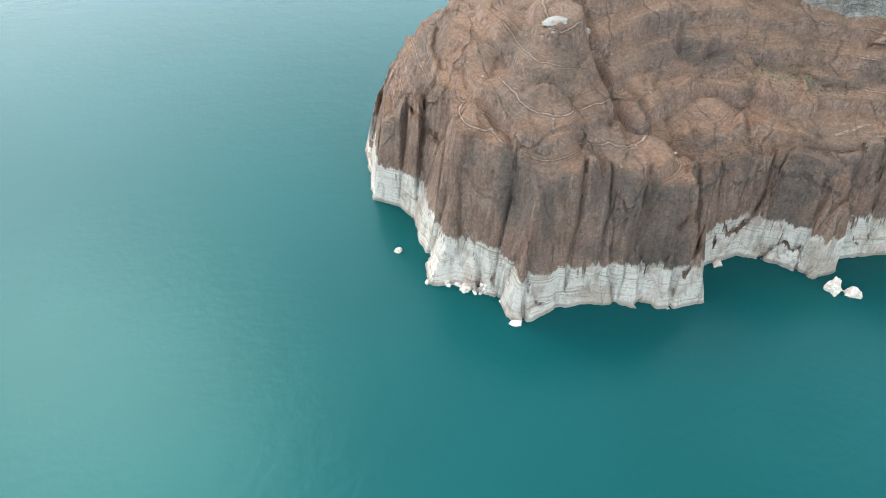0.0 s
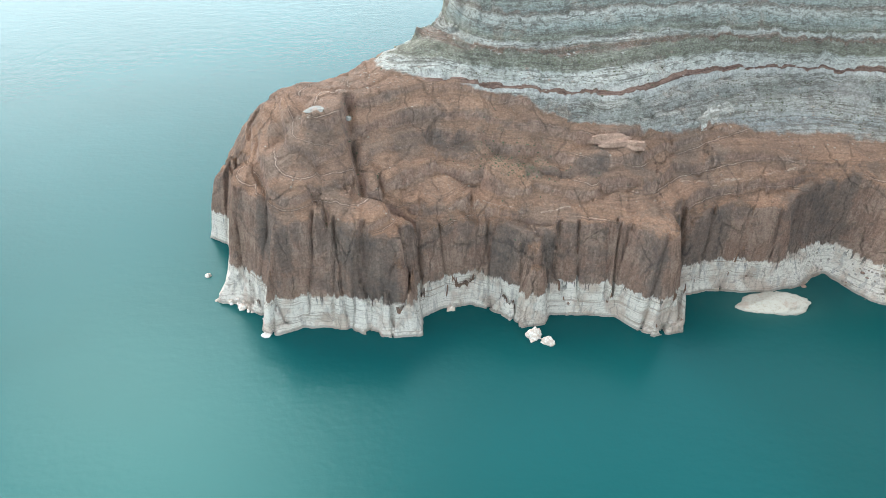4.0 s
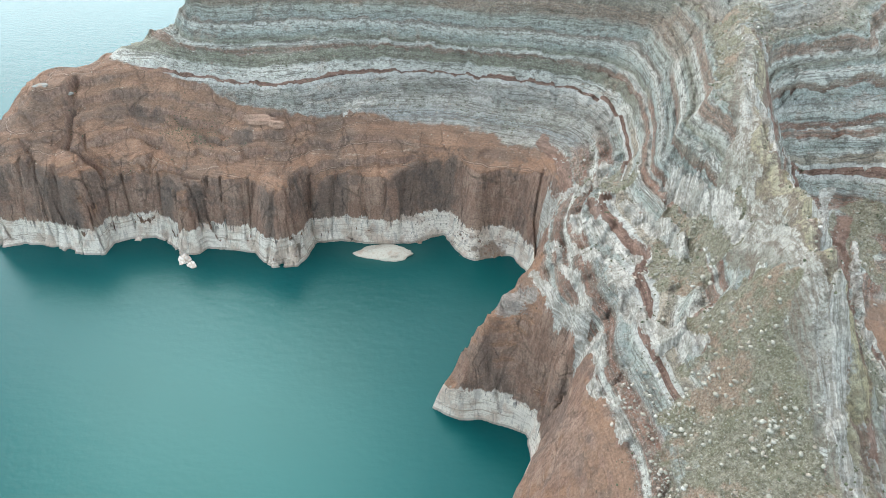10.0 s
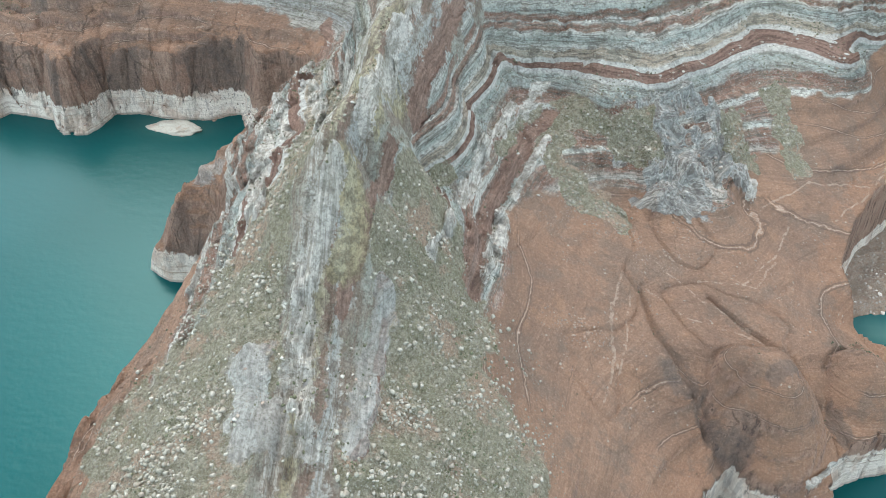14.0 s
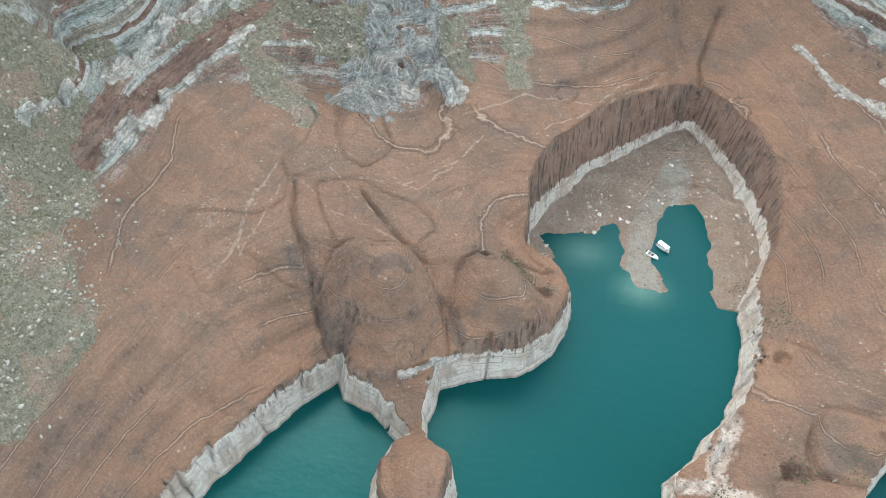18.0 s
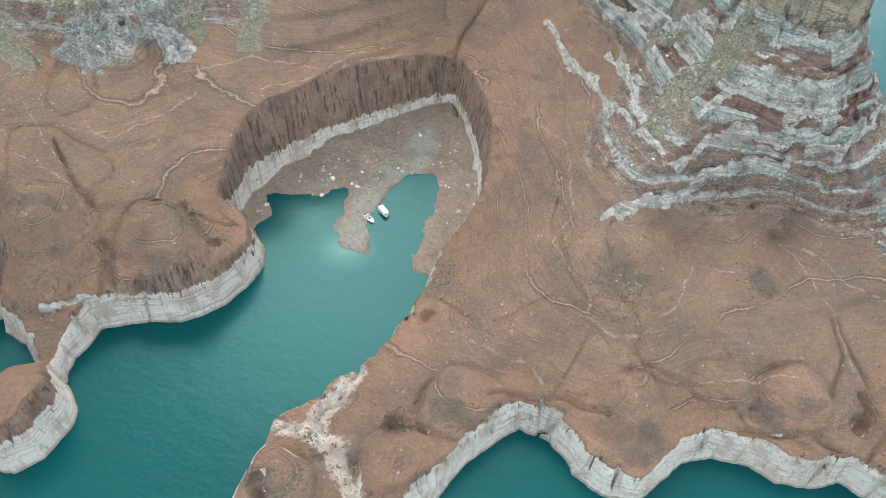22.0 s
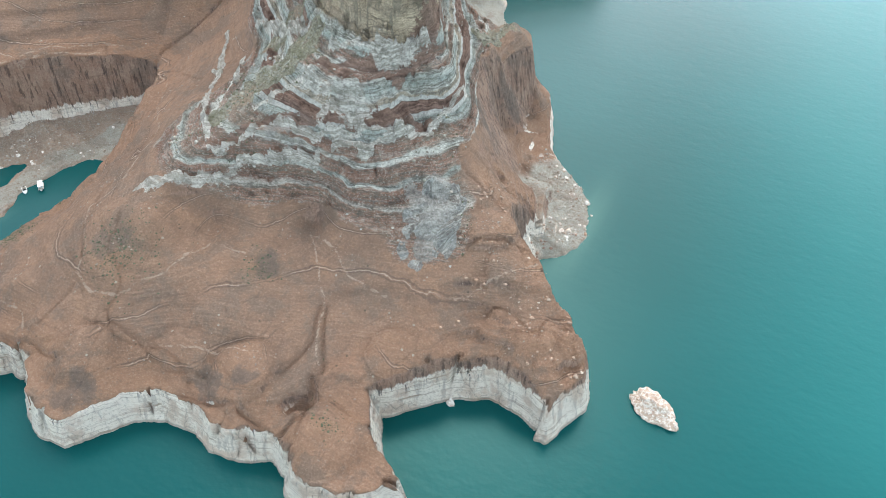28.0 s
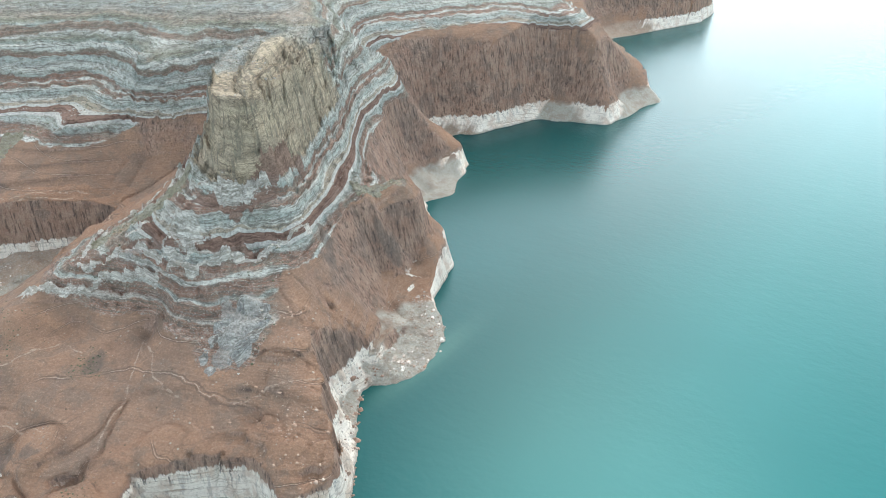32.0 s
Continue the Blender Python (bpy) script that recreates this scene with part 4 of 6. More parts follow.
def rock_material():
    m, n, l, bsdf = material("layered_sandstone")
    k = Nodes(n, l)
    geo = n.new("ShaderNodeNewGeometry")
    pos = geo.outputs["Position"]
    sep = n.new("ShaderNodeSeparateXYZ")
    l.new(pos, sep.inputs[0])
    nz = n.new("ShaderNodeSeparateXYZ")
    l.new(geo.outputs["Normal"], nz.inputs[0])
    x, y, z, up = sep.outputs[0], sep.outputs[1], sep.outputs[2], nz.outputs[2]
    big = k.noise(pos, 0.03, 4)
    mid = k.noise(pos, 0.14, 6, 0.6)
    fine = k.noise(pos, 0.75, 6, 0.7)
    grit = k.noise(pos, 2.4, 4, 0.7)
    crust = k.noise(pos, 0.065, 7, 0.7)
    streak = k.noise(k.stretch(pos, (0.42, 0.42, 0.022)), 1.0, 5, 0.65)
    strat = k.attr("strat")

    def times(*q):
        out = q[0]
        for v in q[1:]:
            out = k.math("MULTIPLY", out, v)
        return out

    def off(v, amount):
        return k.math("MULTIPLY", k.math("SUBTRACT", v, 0.5), amount)

    def layers(across, up_scale):
        c = n.new("ShaderNodeCombineXYZ")
        for i, q in enumerate((k.math("MULTIPLY", x, across), k.math("MULTIPLY", y, across), k.math("MULTIPLY", strat, up_scale))):
            l.new(q, c.inputs[i])
        return c.outputs[0]

    beds = k.noise(layers(0.03, 0.9), 1.0, 6, 0.75)
    lines = k.noise(layers(0.05, 2.6), 1.0, 4, 0.7)
    wall = k.band(up, 0.66, 0.42)
    west = k.band(x, 330, 290)
    # open joints
    warp = n.new("ShaderNodeVectorMath")
    warp.operation = "ADD"
    wn_ = n.new("ShaderNodeTexNoise")
    l.new(pos, wn_.inputs["Vector"])
    wn_.inputs["Scale"].default_value, wn_.inputs["Detail"].default_value = 0.09, 4
    ws = n.new("ShaderNodeVectorMath")
    ws.operation = "SCALE"
    l.new(wn_.outputs["Color"], ws.inputs[0])
    ws.inputs["Scale"].default_value = 9.0
    l.new(pos, warp.inputs[0])
    l.new(ws.outputs[0], warp.inputs[1])
    cell = n.new("ShaderNodeTexVoronoi")
    cell.feature = "DISTANCE_TO_EDGE"
    l.new(k.stretch(warp.outputs[0], (1.0, 0.4, 0.4)), cell.inputs["Vector"])
    cell.inputs["Scale"].default_value = 0.075
    crack = times(k.band(cell.outputs["Distance"], 0.022, 0.006), k.band(mid, 0.4, 0.55), k.math("ADD", 0.3, k.math("MULTIPLY", west, 0.5)), k.band(k.attr("above"), 1.0, -1.0))
    split = n.new("ShaderNodeTexVoronoi")
    split.feature = "DISTANCE_TO_EDGE"
    l.new(k.stretch(warp.outputs[0], (1.0, 1.0, 0.3)), split.inputs["Vector"])
    split.inputs["Scale"].default_value = 0.16
    joints = times(k.band(split.outputs["Distance"], 0.022, 0.004), k.band(up, 0.75, 0.5), k.band(mid, 0.45, 0.58), k.band(k.attr("above"), 1.0, -1.0))
    # slickrock: pinkish red, mottled, grey crusts, fine contour lines
    red = k.mix(k.band(big, 0.35, 0.65), RED, RED2)
    red = k.mix(times(k.band(k.math("ADD", k.attr("inshore"), off(mid, 24.0)), 20.0, 7.0), 0.55), red, (0.365, 0.205, 0.13))
    red = k.mix(times(k.band(mid, 0.5, 0.72), 0.5), red, (0.38, 0.235, 0.16))
    red = k.mix(times(k.band(crust, 0.49, 0.6), 0.55), red, (0.20, 0.155, 0.125))
    red = k.mix(times(k.band(crust, 0.46, 0.36), 0.5), red, (0.40, 0.235, 0.15))
    red = k.mix(times(k.band(fine, 0.5, 0.66), k.math("ADD", 0.2, k.math("MULTIPLY", west, 0.2))), red, (0.155, 0.105, 0.08))
    red = k.mix(times(k.band(fine, 0.44, 0.34), 0.3), red, (0.43, 0.285, 0.205))
    red = k.mix(times(k.band(grit, 0.57, 0.66), 0.3), red, (0.52, 0.39, 0.30))
    red = k.mix(times(k.band(lines, 0.54, 0.64), k.math("ADD", 0.2, k.math("MULTIPLY", west, 0.25))), red, (0.17, 0.11, 0.085))
    red = k.mix(times(k.band(lines, 0.46, 0.37), 0.14), red, (0.50, 0.34, 0.25))
    # loose pale chips and small dark tufts here and there
    chips = n.new("ShaderNodeTexVoronoi")
    l.new(pos, chips.inputs["Vector"])
    chips.inputs["Scale"].default_value = 0.3
    specks = times(k.band(chips.outputs["Distance"], 0.15, 0.08), k.band(up, 0.6, 0.8))
    red = k.mix(times(specks, k.band(mid, 0.52, 0.6), 0.5), red, (0.58, 0.57, 0.48))
    red = k.mix(times(specks, k.band(mid, 0.43, 0.38), 0.7), red, (0.09, 0.08, 0.055))
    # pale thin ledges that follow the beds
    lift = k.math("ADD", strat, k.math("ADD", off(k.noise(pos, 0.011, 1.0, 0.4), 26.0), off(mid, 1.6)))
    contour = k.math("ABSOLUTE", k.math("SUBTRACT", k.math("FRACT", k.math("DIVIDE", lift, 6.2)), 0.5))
    thin = times(k.band(contour, 0.012, 0.003), k.band(k.noise(pos, 0.03, 2), 0.46, 0.54), k.band(fine, 0.36, 0.5))
    red = k.mix(times(thin, 0.6), red, (0.60, 0.48, 0.39))
    # shade along these ledges, painted as dark lines beside the pale ones
    ledge_shade = times(k.band(k.math("ABSOLUTE", k.math("SUBTRACT", contour, 0.035)), 0.02, 0.006), k.band(k.noise(pos, 0.03, 2), 0.42, 0.5))
    red = k.mix(times(ledge_shade, 0.6), red, (0.14, 0.10, 0.08))
    # walls: mauve stone with thin dark runs of varnish
    drip = k.noise(k.stretch(pos, (0.8, 0.8, 0.05)), 1.0, 4, 0.6)
    red = k.mix(times(wall, 0.65), red, k.mix(k.band(mid, 0.4, 0.6), (0.33, 0.205, 0.158), (0.42, 0.288, 0.225)))
    red = k.mix(times(k.band(crust, 0.5, 0.58), wall, 0.4), red, (0.15, 0.12, 0.105))
    red = k.mix(times(k.band(streak, 0.5, 0.6), wall, k.math("SUBTRACT", 0.36, k.math("MULTIPLY", west, 0.1))), red, (0.11, 0.08, 0.07))
    red = k.mix(times(k.band(drip, 0.55, 0.62), wall, k.math("SUBTRACT", 0.6, k.math("MULTIPLY", west, 0.35))), red, (0.06, 0.045, 0.04))
    red = k.mix(times(k.band(drip, 0.44, 0.38), wall, 0.35), red, (0.48, 0.33, 0.25))
    # banded beds above
    s = k.math("ADD", strat, k.math("ADD", off(mid, 1.7), off(fine, 0.6)))
    s = k.math("ADD", s, k.math("MULTIPLY", off(k.noise(pos, 0.05, 3, 0.5), 6.0), k.band(x, 360, 400)))

    def bed_ramp(table):
        lo, hi = table[0][0], table[-1][0]
        return k.ramp(k.band_lin(s, lo, hi), [((h - lo) / (hi - lo), q) for h, q in table])

    east = k.math("MAXIMUM", k.band(k.math("ADD", x, off(big, 60.0)), 352, 372), times(k.band(k.math("ADD", y, off(big, 40.0)), 205, 180), k.band(x, 288, 296)))
    c1 = k.mix(east, bed_ramp(BEDS_WEST), k.mix(k.band(s, 73.0, 74.0), bed_ramp(BEDS_EAST), bed_ramp(BEDS_TOP)))
    c1 = k.mix(times(k.band(beds, 0.53, 0.6), 0.25), c1, (0.64, 0.62, 0.56))
    c1 = k.mix(times(k.band(beds, 0.46, 0.40), 0.6), c1, (0.17, 0.15, 0.12))
    c1 = k.mix(times(k.band(lines, 0.53, 0.59), 0.68), c1, (0.13, 0.115, 0.095))
    c1 = k.mix(times(k.band(crust, 0.5, 0.62), 0.35), c1, (0.25, 0.255, 0.205))
    c1 = k.mix(times(k.band(crust, 0.42, 0.34), 0.3), c1, (0.40, 0.26, 0.185))
    c1 = k.mix(times(k.band(fine, 0.5, 0.64), 0.5), c1, (0.16, 0.145, 0.12))
    c1 = k.mix(times(k.band(grit, 0.52, 0.64), 0.4), c1, (0.66, 0.64, 0.58))
    chip = k.noise(k.stretch(pos, (1.0, 1.0, 1.6)), 0.34, 6, 0.72)
    c1 = k.mix(times(k.band(chip, 0.52, 0.6), 0.6), c1, (0.15, 0.135, 0.115))
    c1 = k.mix(times(k.band(chip, 0.45, 0.38), 0.22), c1, (0.60, 0.57, 0.50))
    # the yellow-cream cliff of the east tower
    cliff = k.mix(k.band(beds, 0.45, 0.56), CREAM, (0.42, 0.335, 0.245))
    cliff = k.mix(times(k.band(streak, 0.51, 0.58), 0.75), cliff, (0.22, 0.195, 0.15))
    cliff = k.mix(times(k.band(lines, 0.52, 0.57), 0.7), cliff, (0.19, 0.15, 0.115))
    cliff = k.mix(times(k.band(fine, 0.52, 0.66), 0.45), cliff, (0.27, 0.245, 0.19))
    cliff = k.mix(times(k.band(crust, 0.5, 0.6), 0.4), cliff, (0.36, 0.30, 0.23))
    c1 = k.mix(times(k.band(k.math("ADD", x, off(mid, 14.0)), 638, 646), k.band(s, 73.5, 75.5)), c1, cliff)
    marker = k.math("ABSOLUTE", k.math("SUBTRACT", k.math("ADD", strat, off(mid, 0.9)), 57.3))
    marker = k.math("SUBTRACT", marker, k.math("ADD", k.math("MULTIPLY", k.band(x, 365, 400), 0.35), k.math("MULTIPLY", k.band(x, 560, 640), 0.55)))
    c1 = k.mix(k.band(marker, 1.8, 1.4), c1, k.mix(k.band(fine, 0.4, 0.65), (0.58, 0.57, 0.53), (0.40, 0.39, 0.36)))
    c1 = k.mix(k.band(marker, 0.72, 0.58), c1, k.mix(k.band(k.math("ADD", lines, off(fine, 0.5)), 0.42, 0.6), (0.27, 0.175, 0.14), (0.15, 0.095, 0.075)))
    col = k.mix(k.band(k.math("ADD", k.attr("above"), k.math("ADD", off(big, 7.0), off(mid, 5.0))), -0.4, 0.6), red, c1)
    # contorted grey masses
    swirl = n.new("ShaderNodeTexNoise")
    l.new(pos, swirl.inputs["Vector"])
    for q, v in (("Scale", 0.042), ("Detail", 6.0), ("Roughness", 0.6), ("Distortion", 3.4)):
        swirl.inputs[q].default_value = v
    curl = k.ramp(swirl.outputs["Fac"], [(0.34, (0.15, 0.145, 0.135)), (0.42, (0.27, 0.285, 0.28)), (0.46, (0.45, 0.45, 0.42)), (0.485, (0.19, 0.185, 0.17)), (0.53, (0.34, 0.355, 0.345)), (0.57, (0.54, 0.53, 0.49)), (0.60, (0.22, 0.195, 0.175)), (0.68, (0.36, 0.37, 0.355))])
    curl = k.mix(times(k.band(fine, 0.5, 0.64), 0.5), curl, (0.15, 0.14, 0.13))
    col = k.mix(k.band(k.math("ADD", k.attr("knot"), k.math("ADD", off(mid, 0.9), off(crust, 1.2))), 0.40, 0.56, 0.0, 0.85), col, curl)
    # the upturned fin: ribs along the crest
    along_fin = n.new("ShaderNodeCombineXYZ")
    for i, q in enumerate((k.math("MULTIPLY", k.attr("fin_u"), 1.3), k.math("MULTIPLY", y, 0.09), k.math("MULTIPLY", z, 0.05))):
        l.new(q, along_fin.inputs[i])
    stripe_fin = k.noise(along_fin.outputs[0], 1.0, 5, 0.7)
    rib = k.math("ADD", k.attr("fin_u"), k.math("ADD", off(mid, 9.0), k.math("ADD", off(big, 8.0), off(fine, 4.5))))
    ribs = k.ramp(k.band_lin(rib, -10, 10), [(0.0, (0.27, 0.26, 0.21)), (0.14, (0.40, 0.38, 0.33)), (0.17, (0.54, 0.52, 0.47)), (0.31, (0.52, 0.50, 0.44)), (0.33, (0.26, 0.21, 0.17)), (0.38, (0.42, 0.37, 0.25)), (0.50, (0.46, 0.42, 0.31)), (0.53, (0.23, 0.16, 0.125)), (0.62, (0.33, 0.235, 0.185)), (0.65, (0.40, 0.41, 0.39)), (0.80, (0.47, 0.46, 0.42)), (0.83, (0.25, 0.2, 0.16)), (1.0, (0.36, 0.36, 0.31))])
    ribs = k.mix(times(k.band(k.noise(pos, 0.05, 4), 0.58, 0.64), 0.6), ribs, (0.26, 0.25, 0.19))
    ribs = k.mix(times(k.band(fine, 0.5, 0.64), 0.55), ribs, (0.17, 0.145, 0.115))
    ribs = k.mix(times(k.band(chip, 0.5, 0.58), 0.7), ribs, (0.20, 0.165, 0.13))
    ribs = k.mix(times(k.band(stripe_fin, 0.5, 0.58), 0.6), ribs, (0.22, 0.17, 0.13))
    ribs = k.mix(times(k.band(grit, 0.54, 0.64), 0.3), ribs, (0.52, 0.49, 0.42))
    col = k.mix(k.band(k.math("ADD", k.attr("fin"), k.math("ADD", off(mid, 1.0), off(fine, 0.9))), 0.48, 0.56), col, ribs)
    # rubble slopes with thin scrub
    talus = k.mix(k.band(fine, 0.38, 0.62), (0.20, 0.184, 0.128), (0.325, 0.298, 0.228))
    talus = k.mix(times(k.band(mid, 0.48, 0.62), 0.6), talus, (0.215, 0.205, 0.135))
    talus = k.mix(times(k.band(crust, 0.52, 0.60), 0.7), talus, (0.37, 0.25, 0.185))
    talus = k.mix(times(k.band(grit, 0.55, 0.66), 0.55), talus, (0.52, 0.51, 0.445))
    talus = k.mix(times(k.band(grit, 0.46, 0.37), 0.55), talus, (0.10, 0.10, 0.07))
    col = k.mix(k.band(k.math("ADD", k.attr("scree"), off(mid, 1.1)), 0.40, 0.52), col, talus)
    # beds that stand out
    ragged = k.math("ADD", off(mid, 0.6), k.math("ADD", off(fine, 0.9), off(chip, 0.5)))

    def laid_on(name, a, b):
        return k.band(k.math("ADD", k.attr(name), ragged), a, b)

    stripe = k.mix(k.band(k.attr("fin_near"), 0.2, 0.5), k.noise(layers(0.12, 1.6), 1.0, 5, 0.7), stripe_fin)
    col = k.mix(times(laid_on("red_bed", 0.46, 0.56), 0.9), col, k.mix(k.band(stripe, 0.4, 0.6), (0.31, 0.20, 0.155), (0.19, 0.12, 0.095)))
    slab = k.mix(k.band(stripe, 0.42, 0.56), (0.33, 0.31, 0.285), (0.48, 0.46, 0.425))
    slab = k.mix(times(k.band(fine, 0.5, 0.6), 0.5), slab, (0.22, 0.215, 0.20))
    col = k.mix(times(laid_on("grey_slab", 0.45, 0.57), 0.65), col, slab)
    gold = k.mix(k.band(chip, 0.42, 0.56), (0.52, 0.455, 0.28), (0.27, 0.235, 0.15))
    col = k.mix(times(laid_on("yellow_bed", 0.40, 0.66), 0.75), col, gold)
    chalk = k.mix(k.band(stripe, 0.44, 0.56), (0.68, 0.65, 0.595), (0.42, 0.395, 0.345))
    chalk = k.mix(times(k.band(chip, 0.5, 0.57), 0.5), chalk, (0.25, 0.22, 0.185))
    col = k.mix(times(laid_on("pale_bed", 0.47, 0.56), 0.9), col, chalk)
    trace = k.math("ADD", k.attr("seam"), k.math("ADD", off(mid, 0.10), off(fine, 0.14)))
    col = k.mix(times(k.band(trace, 0.93, 0.965), k.band(chip, 0.58, 0.44), 0.55), col, (0.54, 0.42, 0.33))
    col = k.mix(times(laid_on("varnish", 0.42, 0.72), 0.6), col, k.mix(k.band(fine, 0.42, 0.6), (0.12, 0.105, 0.095), (0.20, 0.15, 0.125)))
    col = k.mix(times(crack, 0.45), col, (0.06, 0.045, 0.038))
    col = k.mix(times(joints, 0.22), col, (0.05, 0.04, 0.035))
    # the bleached band left by higher water, on the walls; shingle on the flats
    edge = k.math("ADD", 6.6, k.math("ADD", k.math("MULTIPLY", streak, 7.5), k.math("MULTIPLY", big, 2.0)))
    edge = k.math("SUBTRACT", edge, k.math("MULTIPLY", k.band(up, 0.55, 0.85), 8.0))
    below = k.math("SUBTRACT", edge, z)
    ring = times(k.band(below, -0.4, 0.5), k.band(k.attr("inshore"), 15.0, 11.0))
    ring = k.math("MAXIMUM", ring, k.band(k.math("ADD", k.attr("washed"), k.math("ADD", off(mid, 1.8), off(fine, 1.2))), 0.45, 0.9, 0.0, 0.8))
    white = k.mix(k.band(beds, 0.37, 0.45), (0.60, 0.48, 0.38), (0.95, 0.86, 0.76))
    white = k.mix(times(k.band(lines, 0.54, 0.61), 0.4), white, (0.42, 0.32, 0.25))
    white = k.mix(times(k.band(streak, 0.54, 0.62), 0.4), white, (0.28, 0.23, 0.20))
    white = k.mix(times(k.band(mid, 0.47, 0.62), 0.65), white, (0.64, 0.47, 0.36))
    white = k.mix(times(k.band(fine, 0.54, 0.68), 0.38), white, (0.40, 0.31, 0.25))
    white = k.mix(times(k.band(drip, 0.59, 0.64), k.band(below, 5.0, 0.5), 0.8), white, (0.05, 0.042, 0.038))
    white = k.mix(times(k.band(k.math("ADD", z, mid), 1.7, 0.9), 0.6), white, (0.30, 0.245, 0.19))
    shingle = k.mix(k.band(fine, 0.4, 0.62), (0.36, 0.25, 0.185), (0.46, 0.36, 0.285))
    shingle = k.mix(times(k.band(crust, 0.5, 0.6), 0.5), shingle, (0.29, 0.185, 0.14))
    shingle = k.mix(k.band(k.math("ADD", k.attr("pale"), off(mid, 0.8)), 0.4, 0.6), shingle, k.mix(k.band(fine, 0.4, 0.6), (0.37, 0.34, 0.285), (0.48, 0.45, 0.395)))
    shingle = k.mix(times(k.band(mid, 0.46, 0.6), 0.5), shingle, (0.30, 0.225, 0.17))
    shingle = k.mix(times(k.band(fine, 0.52, 0.64), 0.4), shingle, (0.19, 0.155, 0.125))
    shingle = k.mix(times(k.band(grit, 0.55, 0.66), 0.55), shingle, (0.60, 0.575, 0.525))
    shingle = k.mix(times(k.band(grit, 0.44, 0.36), 0.5), shingle, (0.20, 0.155, 0.12))
    beach = times(k.band(k.attr("beach"), 0.3, 0.6), k.band(k.math("ADD", z, k.math("MULTIPLY", mid, 4.0)), 14.0, 10.0), k.band(up, 0.5, 0.7))
    white = k.mix(times(joints, 0.3), white, (0.16, 0.125, 0.10))
    # weathered grain: pits and chips of every size
    grain = k.noise(pos, 1.3, 8, 0.78)
    col = k.mix(times(k.band(grain, 0.5, 0.62), k.math("ADD", 0.16, k.math("MULTIPLY", k.math("MAXIMUM", k.band(k.attr("above"), -1.0, 2.0), k.math("MULTIPLY", west, 0.6)), 0.5))), col, k.mix(1.0, col, (0.52, 0.50, 0.48), "MULTIPLY"))
    col = k.mix(times(k.band(grain, 0.5, 0.38), 0.45), col, k.mix(1.0, col, (1.5, 1.5, 1.5), "MULTIPLY"))
    white = k.mix(times(k.band(grain, 0.52, 0.64), 0.4), white, (0.36, 0.29, 0.24))
    col = k.mix(ring, col, white)
    col = k.mix(beach, col, shingle)
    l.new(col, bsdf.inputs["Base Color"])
    bsdf.inputs["Roughness"].default_value = 0.9
    bsdf.inputs["Specular IOR Level"].default_value = 0.2
    bump = n.new("ShaderNodeBump")
    bump.inputs["Strength"].default_value, bump.inputs["Distance"].default_value = 1.0, 2.3
    height = k.math("ADD", k.math("MULTIPLY", fine, 0.9), k.math("ADD", k.math("MULTIPLY", mid, 0.8), k.math("MULTIPLY", beds, 0.45)))
    height = k.math("ADD", height, k.math("ADD", k.math("MULTIPLY", grain, -0.7), k.math("MULTIPLY", lines, 0.4)))
    height = k.math("ADD", height, times(streak, wall, 0.45))
    height = k.math("SUBTRACT", height, k.math("MULTIPLY", k.math("ADD", crack, joints), 0.5))
    l.new(height, bump.inputs["Height"])
    l.new(bump.outputs[0], bsdf.inputs["Normal"])
    return m


def water_material():
    m, n, l, bsdf = material("lake_water")
    k = Nodes(n, l)
    geo = n.new("ShaderNodeNewGeometry")
    pos = geo.outputs["Position"]
    big = k.noise(pos, 0.006, 3)
    deep = k.mix(k.band(big, 0.35, 0.65), (0.002, 0.048, 0.048), (0.003, 0.058, 0.060))
    # paler base colour to the east stands in for reflected sky
    deep = k.mix(k.attr("sky_gleam"), deep, (0.012, 0.112, 0.112))
    col = k.mix(k.attr("shallow"), deep, (0.15, 0.26, 0.21))
    l.new(col, bsdf.inputs["Base Color"])
    bsdf.inputs["Roughness"].default_value = 0.26
    bsdf.inputs["Specular IOR Level"].default_value = 0.32
    bsdf.inputs["Specular Tint"].default_value = (0.42, 0.98, 1.0, 1)
    bsdf.inputs["IOR"].default_value = 1.33
    bump = n.new("ShaderNodeBump")
    bump.inputs["Strength"].default_value, bump.inputs["Distance"].default_value = 0.22, 0.25
    w = k.math("ADD", k.noise(pos, 0.45, 3, 0.6), k.math("MULTIPLY", k.noise(k.stretch(pos, (0.12, 0.2, 0.2)), 1.0, 2), 1.6))
    l.new(w, bump.inputs["Height"])
    l.new(bump.outputs[0], bsdf.inputs["Normal"])
    return m


rock = rock_material()
water_mat = water_material()
beach_mask = np.zeros(X.shape)
for bx, by, br, s in BEACHES:
    if s < 1:
        beach_mask = np.maximum(beach_mask, np.exp(-(((X - bx) ** 2 + (Y - by) ** 2) / (br * 1.1) ** 2) ** 2))
beach_mask = np.maximum(beach_mask, 1.0 * inside(X, Y, COVE_FOOT))
